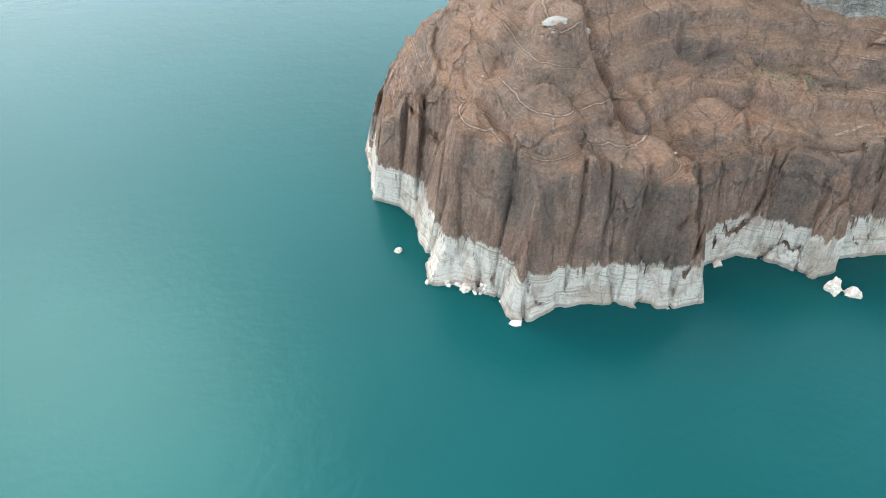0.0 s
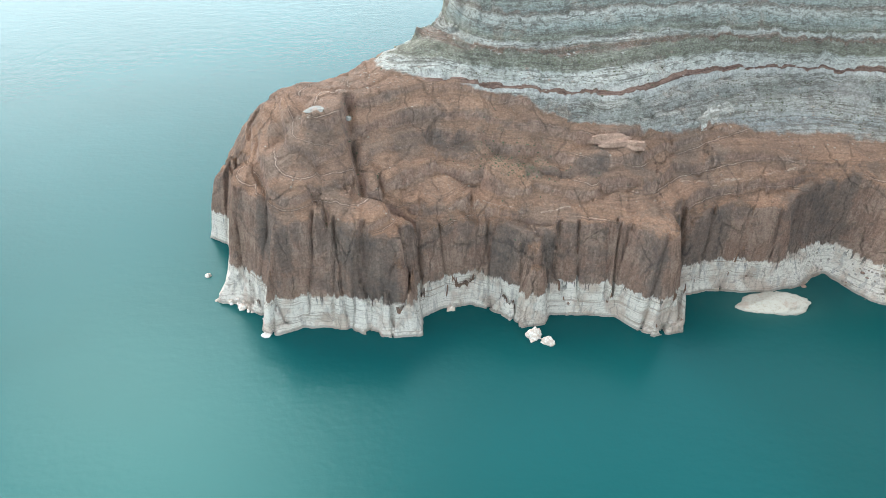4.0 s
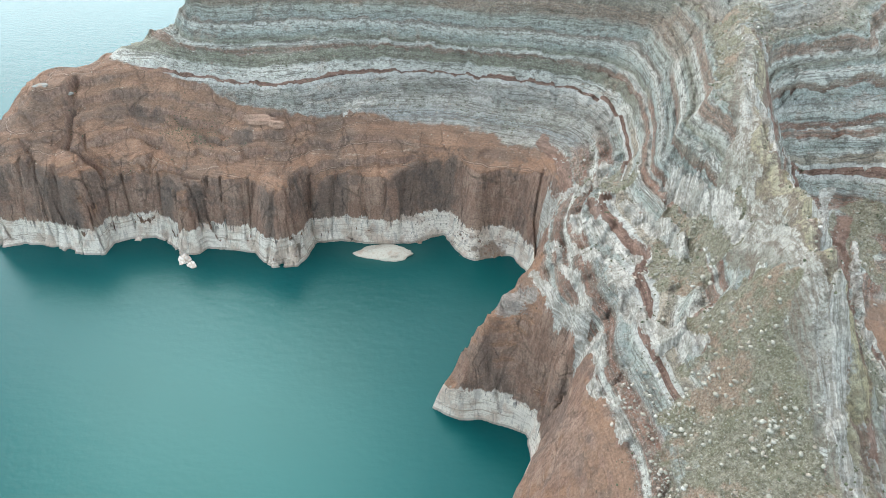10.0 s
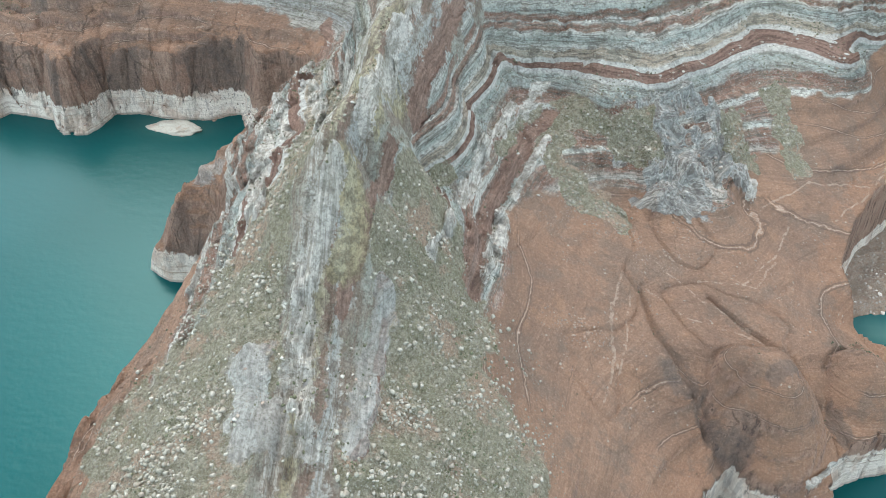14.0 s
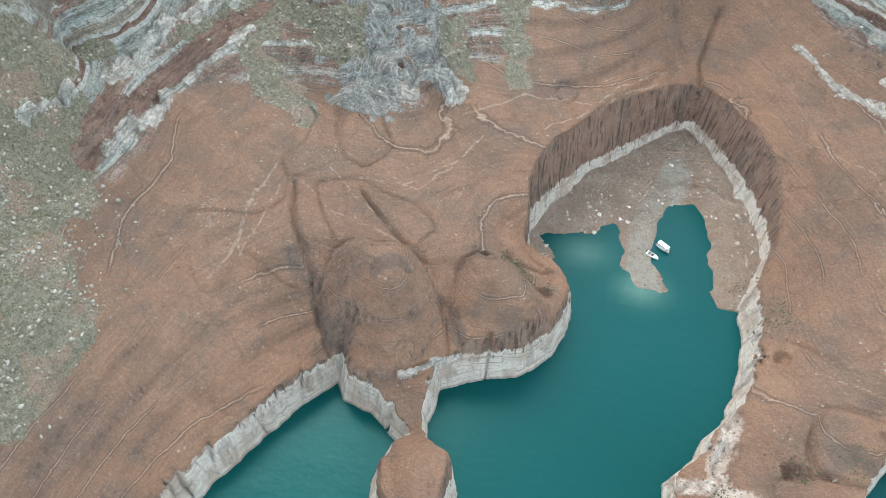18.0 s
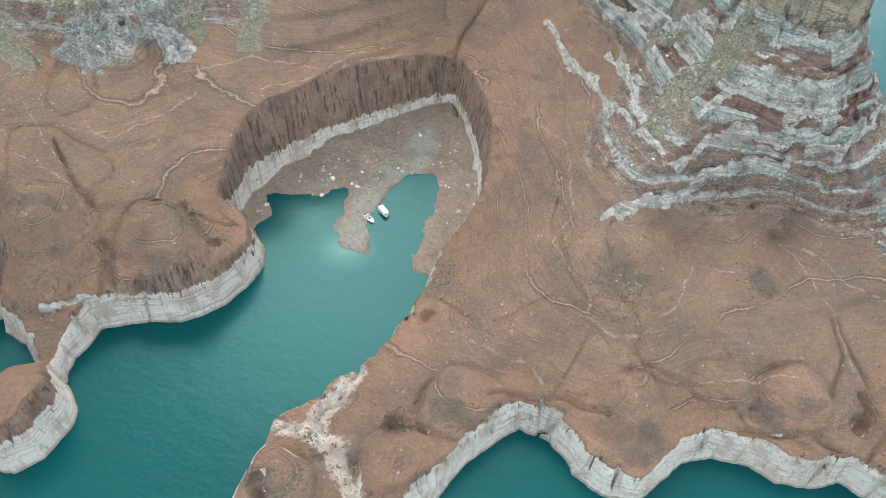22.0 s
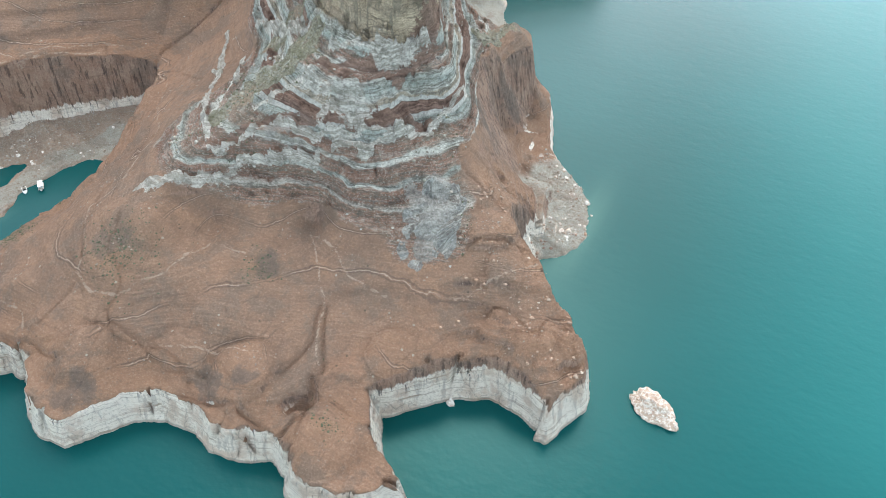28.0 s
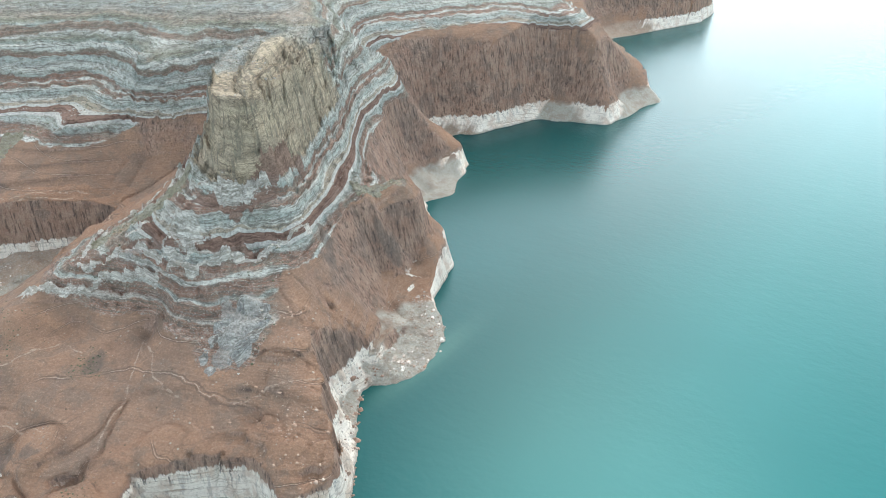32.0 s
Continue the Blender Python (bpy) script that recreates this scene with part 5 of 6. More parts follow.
# the paler gravel: the spit in the cove and the fans
pale = np.exp(-((near_line(X, Y, [(541, 87), (540, 104), (541, 118), (547, 132), (551, 148)]) / 7) ** 2))
pale = np.maximum(pale, smooth(600, 640, X) * smooth(95, 130, Y))
washed = np.exp(-((np.minimum(near_line(X, Y, WASH), near_line(X, Y, WASH_ARM)) / 3.6) ** 2))
inshore = np.where(near_line(X, Y, COVE_FOOT) < 12, np.minimum(D0, 5), D0)
strata = S0 + 0.35 * (Z1 - Z0)
ground = sheet("ground", X, Y, Z1, D0 > -7, {"strat": strata, "above": strata - red_top, "scree": scree, "beach": beach_mask, "pale": pale, "inshore": inshore, "knot": knot, "washed": washed, "fin": fin, "fin_u": fin_u, "fin_near": 1 - smooth(24, 34, fin_d), "pale_bed": pale_bed, "red_bed": red_bed, "yellow_bed": yellow_bed, "grey_slab": grey_slab, "seam": seam, "varnish": varnish})
ground.data.materials.append(rock)
tagged(ground, "layered red and grey sandstone land with a bleached shoreline", "ground", kind="structure")

wx = axis(220, 760, 4, -5000, 5000, 1.25, 900)
wy = axis(70, 230, 4, -4000, 6000, 1.25, 900)
WX, WY = np.meshgrid(wx, wy)
sh = 0.5 * np.exp(-(((WX - 540) / 7) ** 2 + ((WY - 91) / 6) ** 2))
sh = np.maximum(sh, 0.3 * np.exp(-(((WX - 520) / 8) ** 2 + ((WY - 103) / 6) ** 2)))
sh = np.maximum(sh, 0.25 * np.exp(-(((WX - 741) / 6) ** 2 + ((WY - 186) / 26) ** 2)))
sh = np.maximum(sh, 0.2 * np.exp(-(((WX - 240) / 15) ** 2 + ((WY - 186) / 8) ** 2)))
# brighter water out on the open lake: sky reflection painted into its colour
sky_gleam = smooth(770, 900, WX + 0.12 * WY) * smooth(40, 160, WY)
sky_gleam = np.clip(sky_gleam * (1 + 0.35 * fbm(WX, WY, 90, 3, 121)), 0, 1)
water = sheet("water", WX, WY, 0 * WX, WX > -1e9, {"shallow": sh, "sky_gleam": sky_gleam})
water.data.materials.append(water_mat)
tagged(water, "calm teal lake water with faint ripples", "water", kind="structure")

# ---- loose rock, islets, boats ----
def part(name, bm, mat, parent=None, label="", matrix=None):
    me = bpy.data.meshes.new(name)
    bm.to_mesh(me)
    bm.free()
    for p in me.polygons:
        p.use_smooth = False
    me.materials.append(mat)
    ob = new(name, me)
    if parent is not None:
        ob.parent = parent
    if matrix is not None:
        ob.matrix_basis = matrix
    if label:
        ob["label"] = label
    return ob


def stone_material(name, light, dark, ring=0.0):
    m, n, l, bsdf = material(name)
    k = Nodes(n, l)
    geo = n.new("ShaderNodeNewGeometry")
    info = n.new("ShaderNodeObjectInfo")
    pos = geo.outputs["Position"]
    fine, mid = k.noise(pos, 1.1, 5, 0.7), k.noise(pos, 0.25, 4)
    col = k.mix(k.band(k.math("ADD", fine, k.math("MULTIPLY", k.math("SUBTRACT", info.outputs["Random"], 0.5), 0.2)), 0.4, 0.62), dark, light)
    col = k.mix(k.math("MULTIPLY", k.band(mid, 0.52, 0.68), 0.45), col, (0.34, 0.22, 0.16))
    if ring:
        sep = n.new("ShaderNodeSeparateXYZ")
        l.new(pos, sep.inputs[0])
        col = k.mix(k.band(k.math("ADD", sep.outputs[2], mid), 1.0, 0.2), col, (0.30, 0.25, 0.20))
    l.new(col, bsdf.inputs["Base Color"])
    bsdf.inputs["Roughness"].default_value = 0.9
    bump = n.new("ShaderNodeBump")
    bump.inputs["Strength"].default_value, bump.inputs["Distance"].default_value = 0.8, 0.6
    l.new(fine, bump.inputs["Height"])
    l.new(bump.outputs[0], bsdf.inputs["Normal"])
    return m


def rubble_material(name, colours):
    m, n, l, bsdf = material(name)
    k = Nodes(n, l)
    geo = n.new("ShaderNodeNewGeometry")
    fine = k.noise(geo.outputs["Position"], 3.0, 3)
    col = k.ramp(geo.outputs["Random Per Island"], [(i / (len(colours) - 1), c) for i, c in enumerate(colours)])
    col = k.mix(k.math("MULTIPLY", k.band(fine, 0.45, 0.65), 0.35), col, tuple(0.5 * v for v in colours[0]))
    l.new(col, bsdf.inputs["Base Color"])
    bsdf.inputs["Roughness"].default_value = 0.92
    return m


bleached = stone_material("bleached_stone", (0.78, 0.74, 0.69), (0.55, 0.44, 0.36), 1.0)
redstone = stone_material("red_boulder", (0.31, 0.20, 0.145), (0.21, 0.13, 0.095))
capstone = stone_material("cap_stone", (0.26, 0.25, 0.225), (0.16, 0.155, 0.14))


def lump(size, seed, flat=0.25, cuts=3, rough=0.3):
    """A block of stone: a sphere broken by planes and weathered, its foot below the origin."""
    rng = random.Random(seed)
    bm = bmesh.new()
    bmesh.ops.create_icosphere(bm, subdivisions=cuts, radius=1.0)
    planes = [(Vector((rng.uniform(-1, 1), rng.uniform(-1, 1), rng.uniform(-0.3, 1))).normalized(), rng.uniform(0.62, 0.9)) for _ in range(9)]
    off = Vector((rng.uniform(0, 90), rng.uniform(0, 90), rng.uniform(0, 90)))
    for v in bm.verts:
        p = v.co.copy()
        for nrm, dist in planes:
            over = p.dot(nrm) - dist
            if over > 0:
                p -= nrm * over * 0.9
        p *= 1 + rough * noise.fractal(p * 1.7 + off, 0.6, 2.0, 4)
        if p.z < -flat:
            p.z = -flat
        v.co = Vector((p.x * size[0], p.y * size[1], p.z * size[2]))
    return bm


def stone(name, x, y, size, seed, mat, label, category="rock", group="", turn=0, sink=0.25, z=None, cuts=3):
    h = height_at(x, y) if z is None else z
    ob = part(name, lump(size, seed, cuts=cuts), mat)
    ob.matrix_basis = pose(x, y, h + sink * size[2] * 0.6, 0, 0, turn)
    return tagged(ob, label, category, group)


stone("rock_islet", 787, 116, (8.5, 5.0, 4.6), 4, stone_material("islet_stone", (0.72, 0.66, 0.60), (0.42, 0.30, 0.23), 1.0), "ragged pale and rust rock islet standing alone in the lake", turn=-18, z=0, cuts=4)
stone("rock_islet", 158, 175.2, (2.6, 2.4, 3.2), 7, bleached, "bleached white boulder pair rising from the water", turn=20, z=0, cuts=4)
stone("rock_islet", 162, 172.6, (2.4, 1.8, 1.8), 9, bleached, "low bleached white boulder in the water", turn=-30, z=0)
stone("rock_islet", 54, 213, (1.2, 1.0, 1.0), 11, bleached, "small pale boulder off the headland", z=0)
stone("boulder", 67.5, 195.5, (1.7, 1.5, 1.9), 12, bleached, "pale boulder at the foot of the bleached cliff", turn=15, z=0)
stone("boulder", 134, 190.2, (1.6, 1.4, 1.5), 13, bleached, "pale boulder at the foot of the bleached cliff", turn=50, z=0)
stone("boulder", 76, 181.6, (1.6, 1.2, 1.0), 14, bleached, "pale boulder at the foot of the bleached cliff", z=0)
stone("boulder", 733, 91.5, (1.3, 1.1, 2.0), 15, bleached, "pale upright boulder in the small cove", z=0)
stone("cap_rock", 93.5, 221, (3.4, 2.2, 0.9), 21, capstone, "flat grey-white cap slab on the red knoll", "rock", turn=10)
stone("cap_rock", 103, 224.5, (1.6, 1.3, 0.8), 22, capstone, "small grey-white cap slab on the red knoll", "rock", turn=-10)
stone("rock_slab", 186, 214, (7.5, 3.0, 3.2), 23, redstone, "broken red sandstone block on the bench", "rock", turn=4)
stone("rock_slab", 193, 212.5, (4.0, 2.5, 2.6), 24, redstone, "broken red sandstone block on the bench", "rock", turn=-14)

# the low sand islet in the west bay
bm = lump((12.8, 6.0, 2.6), 31, flat=0.3, cuts=4, rough=0.2)
islet = part("sand_islet", bm, stone_material("islet_sand", (0.46, 0.42, 0.35), (0.36, 0.31, 0.25), 1.0))
islet.matrix_basis = pose(240.5, 186, 0.1, 0, 0, 4)
for p in islet.data.polygons:
    p.use_smooth = True
tagged(islet, "low pale sand and rock islet in calm water", "islet")

# boulders along the waterlines
rng = random.Random(5)


def strew(line, count, spread, lo, hi, mat, label, group):
    done = 0
    while done < count:
        k = rng.randrange(len(line) - 1)
        u = rng.random()
        x = line[k][0] + (line[k + 1][0] - line[k][0]) * u + rng.gauss(0, spread)
        y = line[k][1] + (line[k + 1][1] - line[k][1]) * u + rng.gauss(0, spread)
        h = height_at(x, y)
        if not -1.0 < h < 9:
            continue
        s = lo * (hi / lo) ** (rng.random() ** 2)
        ob = part("boulder", lump((s, s * rng.uniform(0.6, 1), s * rng.uniform(0.5, 0.9)), rng.randrange(9999), cuts=2), mat)
        ob.matrix_basis = pose(x, y, max(h, -0.3) + 0.1 * s, 0, 0, rng.uniform(0, 360))
        tagged(ob, label, "boulder", group)
        done += 1


strew([(768, 114), (760, 125), (748, 140), (736, 156), (730, 166)], 46, 2.2, 0.5, 1.7, redstone, "fallen red sandstone boulder on the narrow shore", "boulders on the east shore")
strew([(742, 172), (743, 184), (737, 203), (726, 214)], 40, 5.0, 0.4, 1.4, bleached, "bleached boulder on the pale rubble fan", "boulders on the fan")
strew([(57, 200), (66, 197), (74, 190), (88, 186)], 22, 1.2, 0.4, 1.2, bleached, "bleached boulder at the cliff foot", "boulders at the headland")
strew([(254, 197), (270, 191), (288, 187), (298, 178)], 26, 2.0, 0.4, 1.3, redstone, "reddish boulder on the debris shore", "boulders in the west bay")
strew([(508, 100), (520, 114), (540, 130), (556, 150), (570, 130), (568, 100)], 60, 5.0, 0.35, 1.2, bleached, "pale boulder on the cove beach", "boulders in the cove")

# ---- rubble and scrub, past counting ----
def scatter(name, xs, ys, zs, sizes, squash, seed, mat, label, category):
    """Many small faceted stones or tufts in one mesh."""
    t = (1 + 5**0.5) / 2
    v = np.array([(-1, t, 0), (1, t, 0), (-1, -t, 0), (1, -t, 0), (0, -1, t), (0, 1, t), (0, -1, -t), (0, 1, -t), (t, 0, -1), (t, 0, 1), (-t, 0, -1), (-t, 0, 1)]) / 1.9
    f = np.array([(0, 11, 5), (0, 5, 1), (0, 1, 7), (0, 7, 10), (0, 10, 11), (1, 5, 9), (5, 11, 4), (11, 10, 2), (10, 7, 6), (7, 1, 8), (3, 9, 4), (3, 4, 2), (3, 2, 6), (3, 6, 8), (3, 8, 9), (4, 9, 5), (2, 4, 11), (6, 2, 10), (8, 6, 7), (9, 8, 1)])
    r = np.random.RandomState(seed)
    n = len(xs)
    a = r.uniform(0, 2 * np.pi, n)
    shape = v[None] * r.uniform(0.65, 1.3, (n, 12, 1))
    shape = shape * np.stack([r.uniform(0.7, 1.3, n), r.uniform(0.6, 1.1, n), squash * r.uniform(0.7, 1.2, n)], -1)[:, None]
    c, s = np.cos(a)[:, None], np.sin(a)[:, None]
    co = np.stack([shape[..., 0] * c - shape[..., 1] * s, shape[..., 0] * s + shape[..., 1] * c, shape[..., 2]], -1) * np.asarray(sizes)[:, None, None]
    co += np.stack([xs, ys, zs + 0.15 * np.asarray(sizes)], -1)[:, None]
    faces = (f[None] + 12 * np.arange(n)[:, None, None]).reshape(-1, 3)
    me = bpy.data.meshes.new(name)
    me.vertices.add(n * 12)
    me.vertices.foreach_set("co", co.astype(np.float32).ravel())
    me.loops.add(faces.size)
    me.loops.foreach_set("vertex_index", faces.astype(np.int32).ravel())
    me.polygons.add(len(faces))
    me.polygons.foreach_set("loop_start", np.arange(0, faces.size, 3, dtype=np.int32))
    me.update(calc_edges=True)
    me.materials.append(mat)
    return tagged(new(name, me), label, category, kind="stuff")


def pick(weight, count, seed):
    """Random places on the land, by a weight per grid point."""
    r = np.random.RandomState(seed)
    area = np.gradient(gx)[None, :] * np.gradient(gy)[:, None]
    near = (X > 45) & (X < 775) & (Y > -28) & (Y < 290)
    p = (weight * area * near).ravel()
    i = r.choice(p.size, count, p=p / p.sum())
    x = X.ravel()[i] + r.uniform(-0.4, 0.4, count)
    y = Y.ravel()[i] + r.uniform(-0.4, 0.4, count)
    return x, y, Z1.ravel()[i], r


patch = smooth(-0.1, 0.5, fbm(X, Y, 9, 3, 91))
x, y, z, r = pick(scree * (0.25 + patch), 30000, 1)
scatter("rubble", x, y, z, 0.12 + 0.62 * r.rand(len(x)) ** 10, 0.7, 2, rubble_material("rubble_stone", [(0.20, 0.19, 0.15), (0.30, 0.285, 0.235), (0.21, 0.175, 0.135), (0.35, 0.33, 0.28), (0.25, 0.24, 0.195)]), "grey broken stones strewn over the ridge slopes", "rubble")
x, y, z, r = pick(beach_mask * (Z1 > 0.2) * (Z1 < 9) * (0.3 + patch), 9000, 3)
scatter("shingle", x, y, z, 0.13 + 0.5 * r.rand(len(x)) ** 8, 0.6, 4, rubble_material("shingle_stone", [(0.28, 0.205, 0.16), (0.38, 0.31, 0.25), (0.48, 0.44, 0.39), (0.32, 0.24, 0.185), (0.41, 0.35, 0.29)]), "pale stones strewn over the beaches and fans", "shingle")
x, y, z, r = pick(bedded * (1 - scree) * (slope0 < 1.2) * patch, 6500, 5)
scatter("ledge_debris", x, y, z, 0.16 + 0.55 * r.rand(len(x)) ** 5, 0.6, 6, rubble_material("debris_stone", [(0.38, 0.36, 0.32), (0.48, 0.46, 0.41), (0.30, 0.225, 0.175), (0.42, 0.39, 0.34)]), "broken blocks lying on the ledges", "rubble")
x, y, z, r = pick((1 - bedded) * (D0 > 6) * (slope0 < 0.6) * (0.04 + smooth(0.1, 0.5, fbm(X, Y, 14, 3, 93))) * (1 + 4 * smooth(395, 405, X) * (1 - smooth(435, 450, X))), 5200, 7)
scatter("loose_stones", x, y, z, 0.11 + 0.34 * r.rand(len(x)) ** 5, 0.6, 8, rubble_material("loose_stone", [(0.36, 0.25, 0.185), (0.40, 0.32, 0.255), (0.24, 0.155, 0.115), (0.34, 0.29, 0.24)]), "small stones scattered over the slickrock", "rubble")
x, y, z, r = pick(rough_east * (1 - bedded) * (D0 < 26) * (slope0 < 1.6) * (0.15 + patch), 2600, 21)
scatter("talus_stones", x, y, z, 0.14 + 0.6 * r.rand(len(x)) ** 5, 0.7, 22, rubble_material("talus_stone", [(0.36, 0.22, 0.15), (0.44, 0.31, 0.23), (0.26, 0.165, 0.12), (0.50, 0.40, 0.32)]), "fallen reddish stones on the steep east shore", "rubble")
tuft = rubble_material("scrub_leaves", [(0.085, 0.095, 0.055), (0.12, 0.125, 0.075), (0.15, 0.14, 0.085), (0.10, 0.11, 0.06)])
x, y, z, r = pick(np.maximum(scree, 0.35 * bedded * (slope0 < 0.9)) * smooth(-0.2, 0.4, fbm(X, Y, 16, 3, 95)), 7000, 9)
scatter("scrub", x, y, z, 0.16 + 0.3 * r.rand(len(x)) ** 3, 0.8, 10, tuft, "low grey-green desert scrub on the slopes", "scrub")
pockets = np.zeros(X.shape)
for px, py, pr in [(631, 76, 8), (668, 93, 4), (580, 28, 4), (595, 33, 4), (560, 4, 4), (560, 17, 3), (487, 70, 2), (494, 74, 2), (508, 69, 2), (572, 98, 4), (497, 71, 4), (578, 78, 5), (160, 214, 6), (150, 217, 6), (712, 60, 3)]:
    pockets = np.maximum(pockets, np.exp(-((X - px) ** 2 + (Y - py) ** 2) / pr**2))
pockets = np.maximum(pockets, 0.12 * smooth(0.5, 1.2, groove) * (D0 > 5) * smooth(-0.3, 0.3, fbm(X, Y, 7, 3, 97)))
x, y, z, r = pick(pockets, 2400, 11)
scatter("pocket_scrub", x, y, z, 0.15 + 0.28 * r.rand(len(x)) ** 3, 0.8, 12, tuft, "dark scrub in the hollows of the slickrock", "scrub")


# ---- boats ----
def paint(name, colour, rough=0.4):
    m, n, l, bsdf = material(name)
    k = Nodes(n, l)
    geo = n.new("ShaderNodeNewGeometry")
    q = k.noise(geo.outputs["Position"], 2.0, 4)
    l.new(k.mix(k.math("MULTIPLY", k.band(q, 0.5, 0.75), 0.25), colour, tuple(0.7 * v for v in colour)), bsdf.inputs["Base Color"])
    bsdf.inputs["Roughness"].default_value = rough
    return m


gel, dark, blue, tan = paint("white_gelcoat", (0.82, 0.82, 0.80)), paint("dark_glass", (0.03, 0.035, 0.04), 0.15), paint("hull_stripe", (0.05, 0.09, 0.14)), paint("deck_mat", (0.42, 0.38, 0.32), 0.8)


def block(sx, sy, sz, x=0.0, y=0.0, z=0.0, bevel=0.08, taper=1.0):
    bm = bmesh.new()
    bmesh.ops.create_cube(bm, size=1.0)
    for v in bm.verts:
        f = taper if v.co.z > 0 else 1.0
        v.co = Vector((v.co.x * sx * f + x, v.co.y * sy * f + y, v.co.z * sz + z))
    bmesh.ops.bevel(bm, geom=bm.edges[:], offset=bevel, segments=2, affect="EDGES")
    return bm


def hull(length, beam, depth):
    """A boat's hull: sections from a square stern to a raked bow."""
    bm = bmesh.new()
    rings = []
    for k in range(13):
        u = k / 12
        w = beam / 2 * (1 - max(0, (u - 0.55) / 0.45) ** 2.2) * (0.94 + 0.06 * min(1, u * 4))
        x, sheer = length * (u - 0.5), depth * (0.9 + 0.25 * u * u)
        keel = -0.3 * depth * (1 - max(0, (u - 0.75) / 0.25))
        rings.append([bm.verts.new((x, s * w * a, z)) for s, a, z in ((-1, 1, sheer), (-1, 0.92, 0.25 * depth), (-1, 0.05, keel), (1, 0.05, keel), (1, 0.92, 0.25 * depth), (1, 1, sheer))])
    for a, b in zip(rings[:-1], rings[1:]):
        for i in range(5):
            bm.faces.new((a[i], a[i + 1], b[i + 1], b[i]))
        bm.faces.new((a[5], a[0], b[0], b[5]))
    bm.faces.new(rings[0])
    bm.faces.new(rings[-1][::-1])
    bmesh.ops.remove_doubles(bm, verts=bm.verts[:], dist=0.002)
    bmesh.ops.recalc_face_normals(bm, faces=bm.faces[:])
    return bm


def post(x, y, z0, z1, r=0.04):
    bm = bmesh.new()
    bmesh.ops.create_cone(bm, cap_ends=True, segments=8, radius1=r, radius2=r, depth=z1 - z0)
    bmesh.ops.translate(bm, verts=bm.verts[:], vec=(x, y, (z0 + z1) / 2))
    return bm


def houseboat(m):
    boat = new("houseboat")
    body = part("hull", hull(7.2, 2.9, 0.8), gel, boat)
    part("hull_stripe", block(6.4, 2.94, 0.1, -0.3, 0, 0.55, 0.02), blue, body)
    part("deck", block(6.6, 2.7, 0.08, -0.2, 0, 0.85, 0.02), tan, boat)
    cabin = part("cabin", block(4.6, 2.3, 1.7, -0.5, 0, 1.7, 0.1, 0.97), gel, boat)
    for s in (-1, 1):
        for i in range(3):
            part("window", block(1.0, 0.05, 0.6, -1.9 + 1.35 * i, s * 1.145, 1.9, 0.02), dark, cabin)
        for i in range(2):
            part("rail_post", post(2.2 + 0.7 * i, s * 1.15, 0.85, 1.6), gel, boat)
        part("rail", block(1.6, 0.06, 0.06, 2.4, s * 1.15, 1.62, 0.015), gel, boat)
    part("windscreen", block(0.05, 1.9, 0.7, 1.8, 0, 1.95, 0.02), dark, cabin)
    part("roof", block(6.0, 2.6, 0.14, -0.2, 0, 2.62, 0.05), gel, boat, "white rounded roof")
    part("roof_hatch", block(0.9, 0.7, 0.16, -1.4, 0.2, 2.76, 0.04), tan, boat)
    part("outboard", block(0.5, 0.5, 0.9, -3.75, 0, 0.7, 0.1), dark, boat)
    boat.matrix_basis = m
    return tagged(boat, "small white houseboat with flat roof moored at the spit", "houseboat")


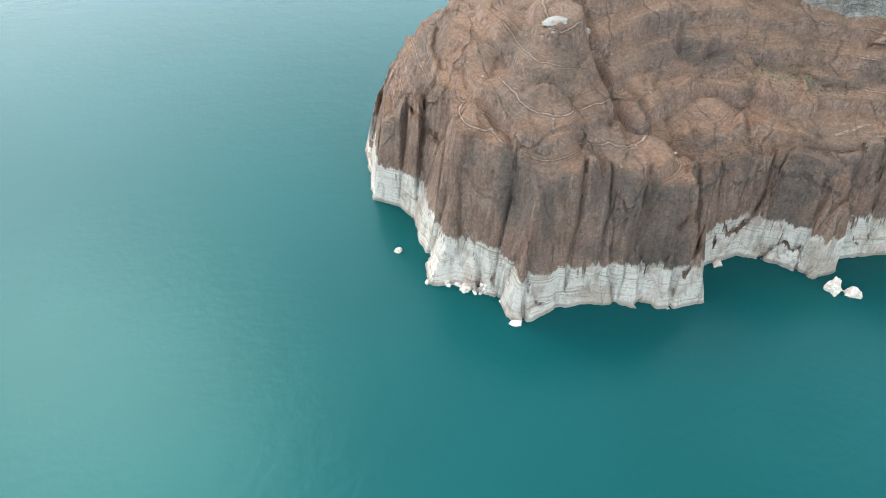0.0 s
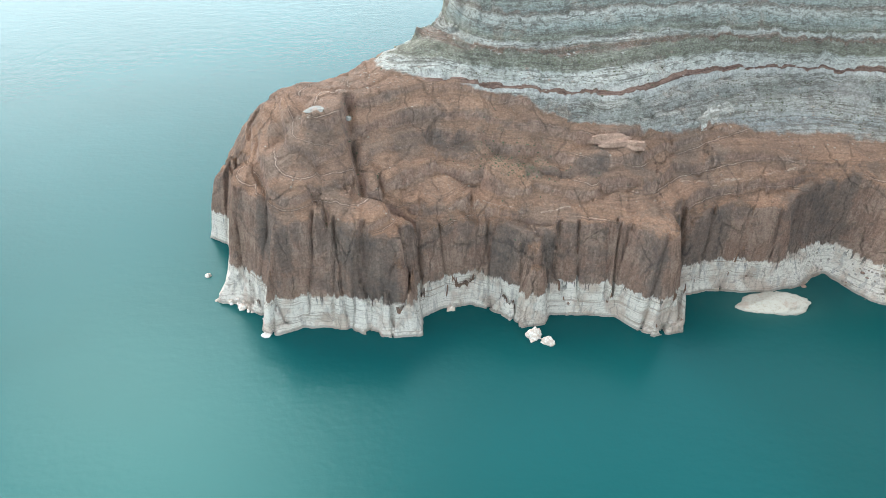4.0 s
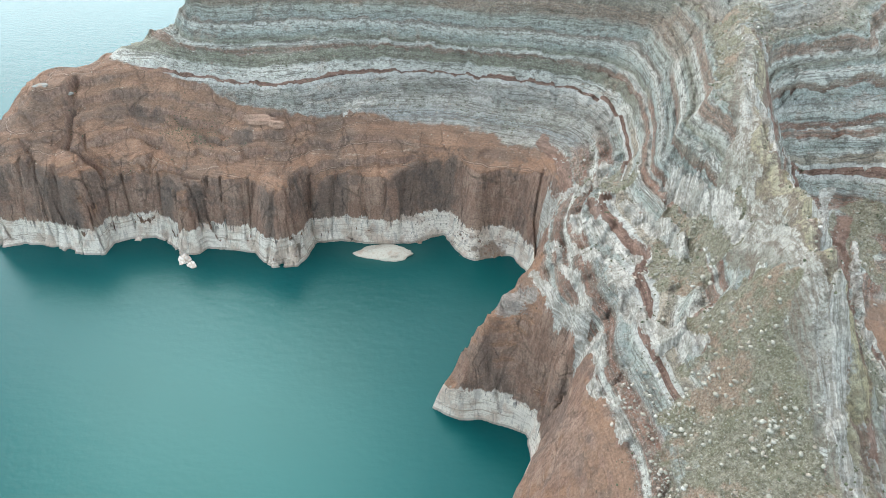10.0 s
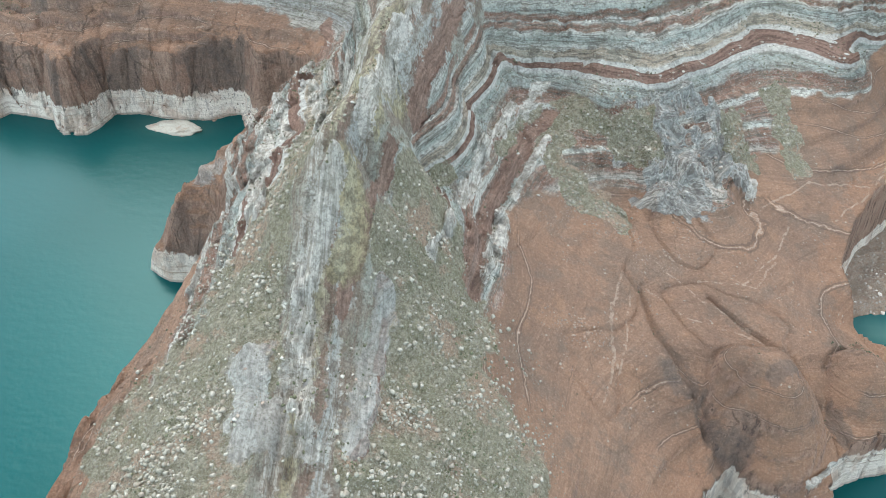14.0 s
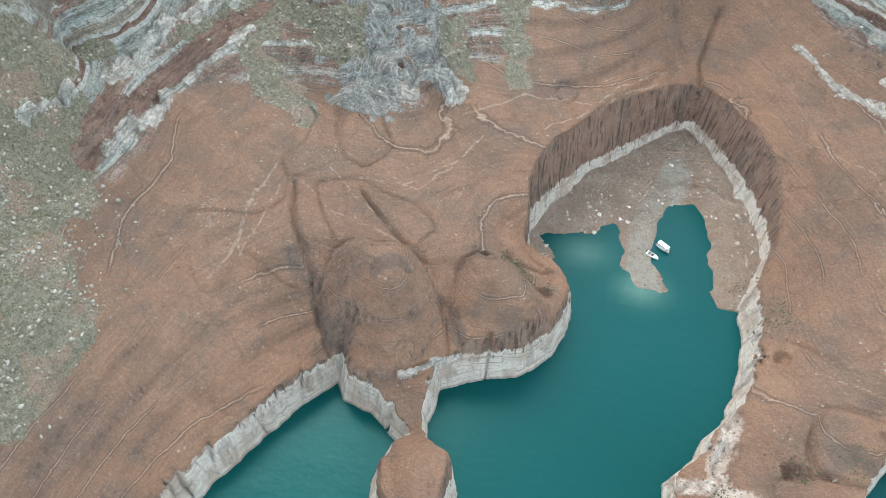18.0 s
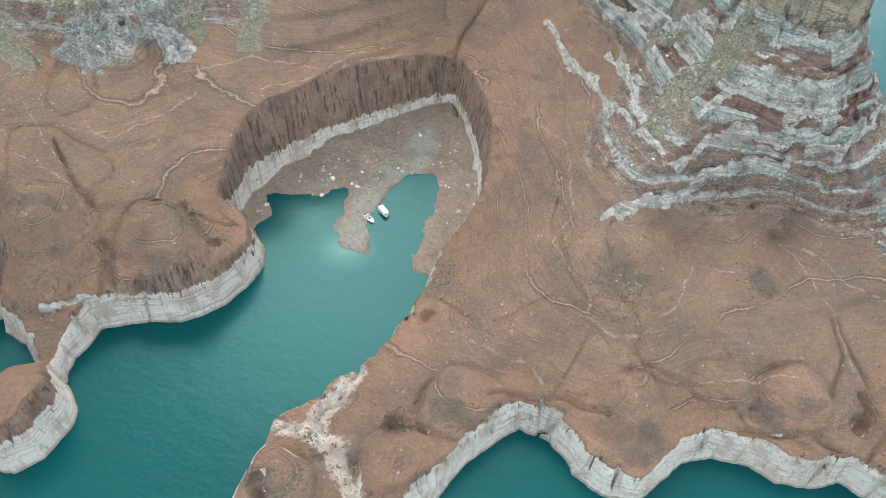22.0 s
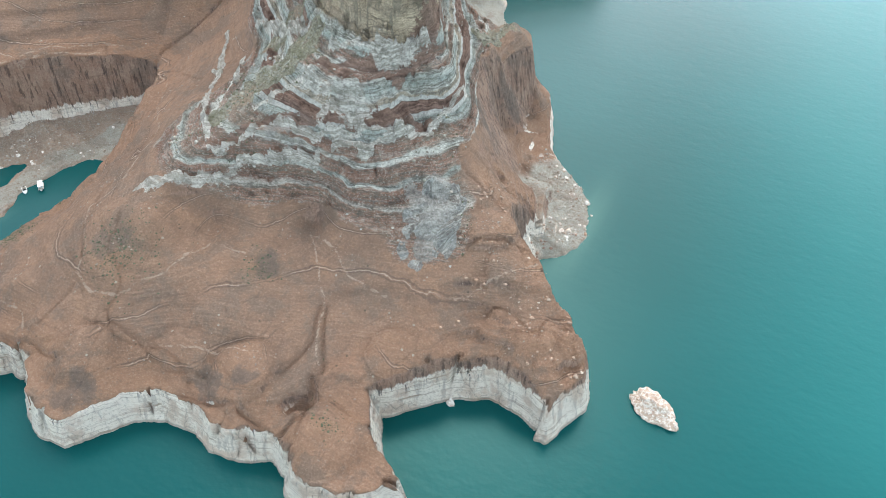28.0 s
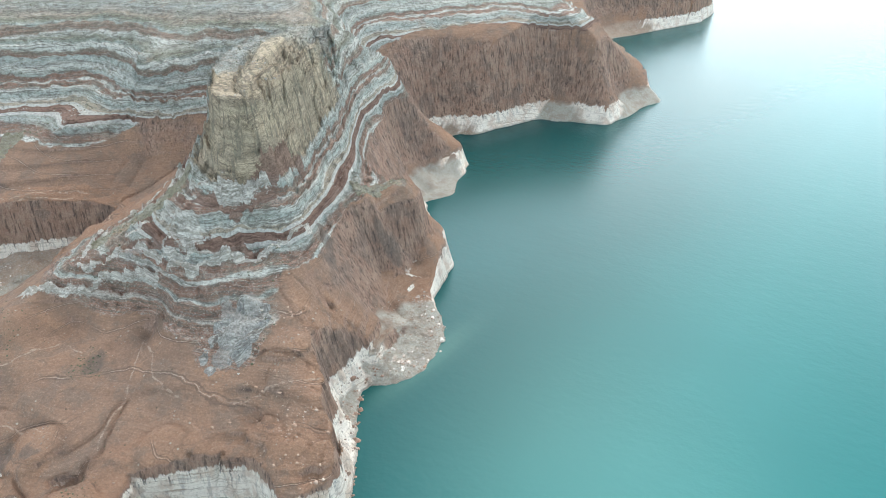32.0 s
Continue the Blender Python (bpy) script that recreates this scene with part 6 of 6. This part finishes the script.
def runabout(m, label):
    boat = new("runabout")
    part("hull", hull(4.6, 1.8, 0.65), gel, boat)
    part("cockpit", block(2.2, 1.3, 0.12, -0.7, 0, 0.66, 0.03), dark, boat)
    for y in (-0.4, 0.4):
        part("seat", block(0.5, 0.5, 0.4, -0.7, y, 0.85, 0.06), tan, boat)
    part("bench", block(0.45, 1.2, 0.35, -1.6, 0, 0.82, 0.06), tan, boat)
    part("windscreen", block(0.06, 1.3, 0.35, 0.35, 0, 0.95, 0.02), dark, boat)
    part("outboard", block(0.4, 0.4, 0.8, -2.45, 0, 0.6, 0.08), dark, boat)
    boat.matrix_basis = m
    return tagged(boat, label, "motorboat")


houseboat(pose(547.0, 111.4, 0.0, 0, 0, -40) @ Matrix.Scale(0.72, 4))
runabout(pose(543.4, 106.8, 0.05, 0, 0, -33), "small open motorboat drawn up beside the spit")
runabout(pose(-97, 622, 0, 0, 0, 20), "small motorboat far out on the lake")
runabout(pose(17, 651, 0, 0, 0, 40), "small motorboat far out on the lake")


# ---- the far shore ----
def far_land(name, outline, top, step, seed, label, sandy=0.0):
    ox, oy = [p[0] for p in outline], [p[1] for p in outline]
    px, py = np.meshgrid(np.arange(min(ox) - 8, max(ox) + 8, step), np.arange(min(oy) - 8, max(oy) + 8, step))
    d = near_line(px, py, outline + outline[:1])
    d = np.where(inside(px, py, outline), d, -d) + 2.5 * fbm(px, py, 26, 4, seed)
    h = np.minimum(d * 2.2, top + 0.16 * d + 0.25 * top * fbm(px, py, 60, 4, seed + 3))
    h = np.where(d < 0, np.maximum(d, -4), h)
    ob = sheet(name, px, py, h, d > -5, {"strat": h * 0.6, "above": h * 0 - 20, "beach": 0 * h + sandy, "pale": 0 * h + sandy, "inshore": d * 10 + 90 * sandy})
    ob.data.materials.append(rock)
    return tagged(ob, label, "shore", kind="structure")


far_land("far_shore", [(-420, 640), (-300, 636), (-230, 660), (-199, 672), (-165, 668), (-152, 673), (-150, 690), (-176, 720), (-140, 712), (-95, 760), (-60, 830), (-120, 1000), (-420, 1000)], 16, 4.0, 101, "far red sandstone shore with a pale waterline")
far_land("far_islet", [(-38, 652), (-33, 680), (-20, 692), (4, 706), (12, 722), (6, 712), (-2, 686), (-22, 672), (-30, 650)], 2.0, 1.5, 111, "long low sandy islet far out on the lake", 1.0)
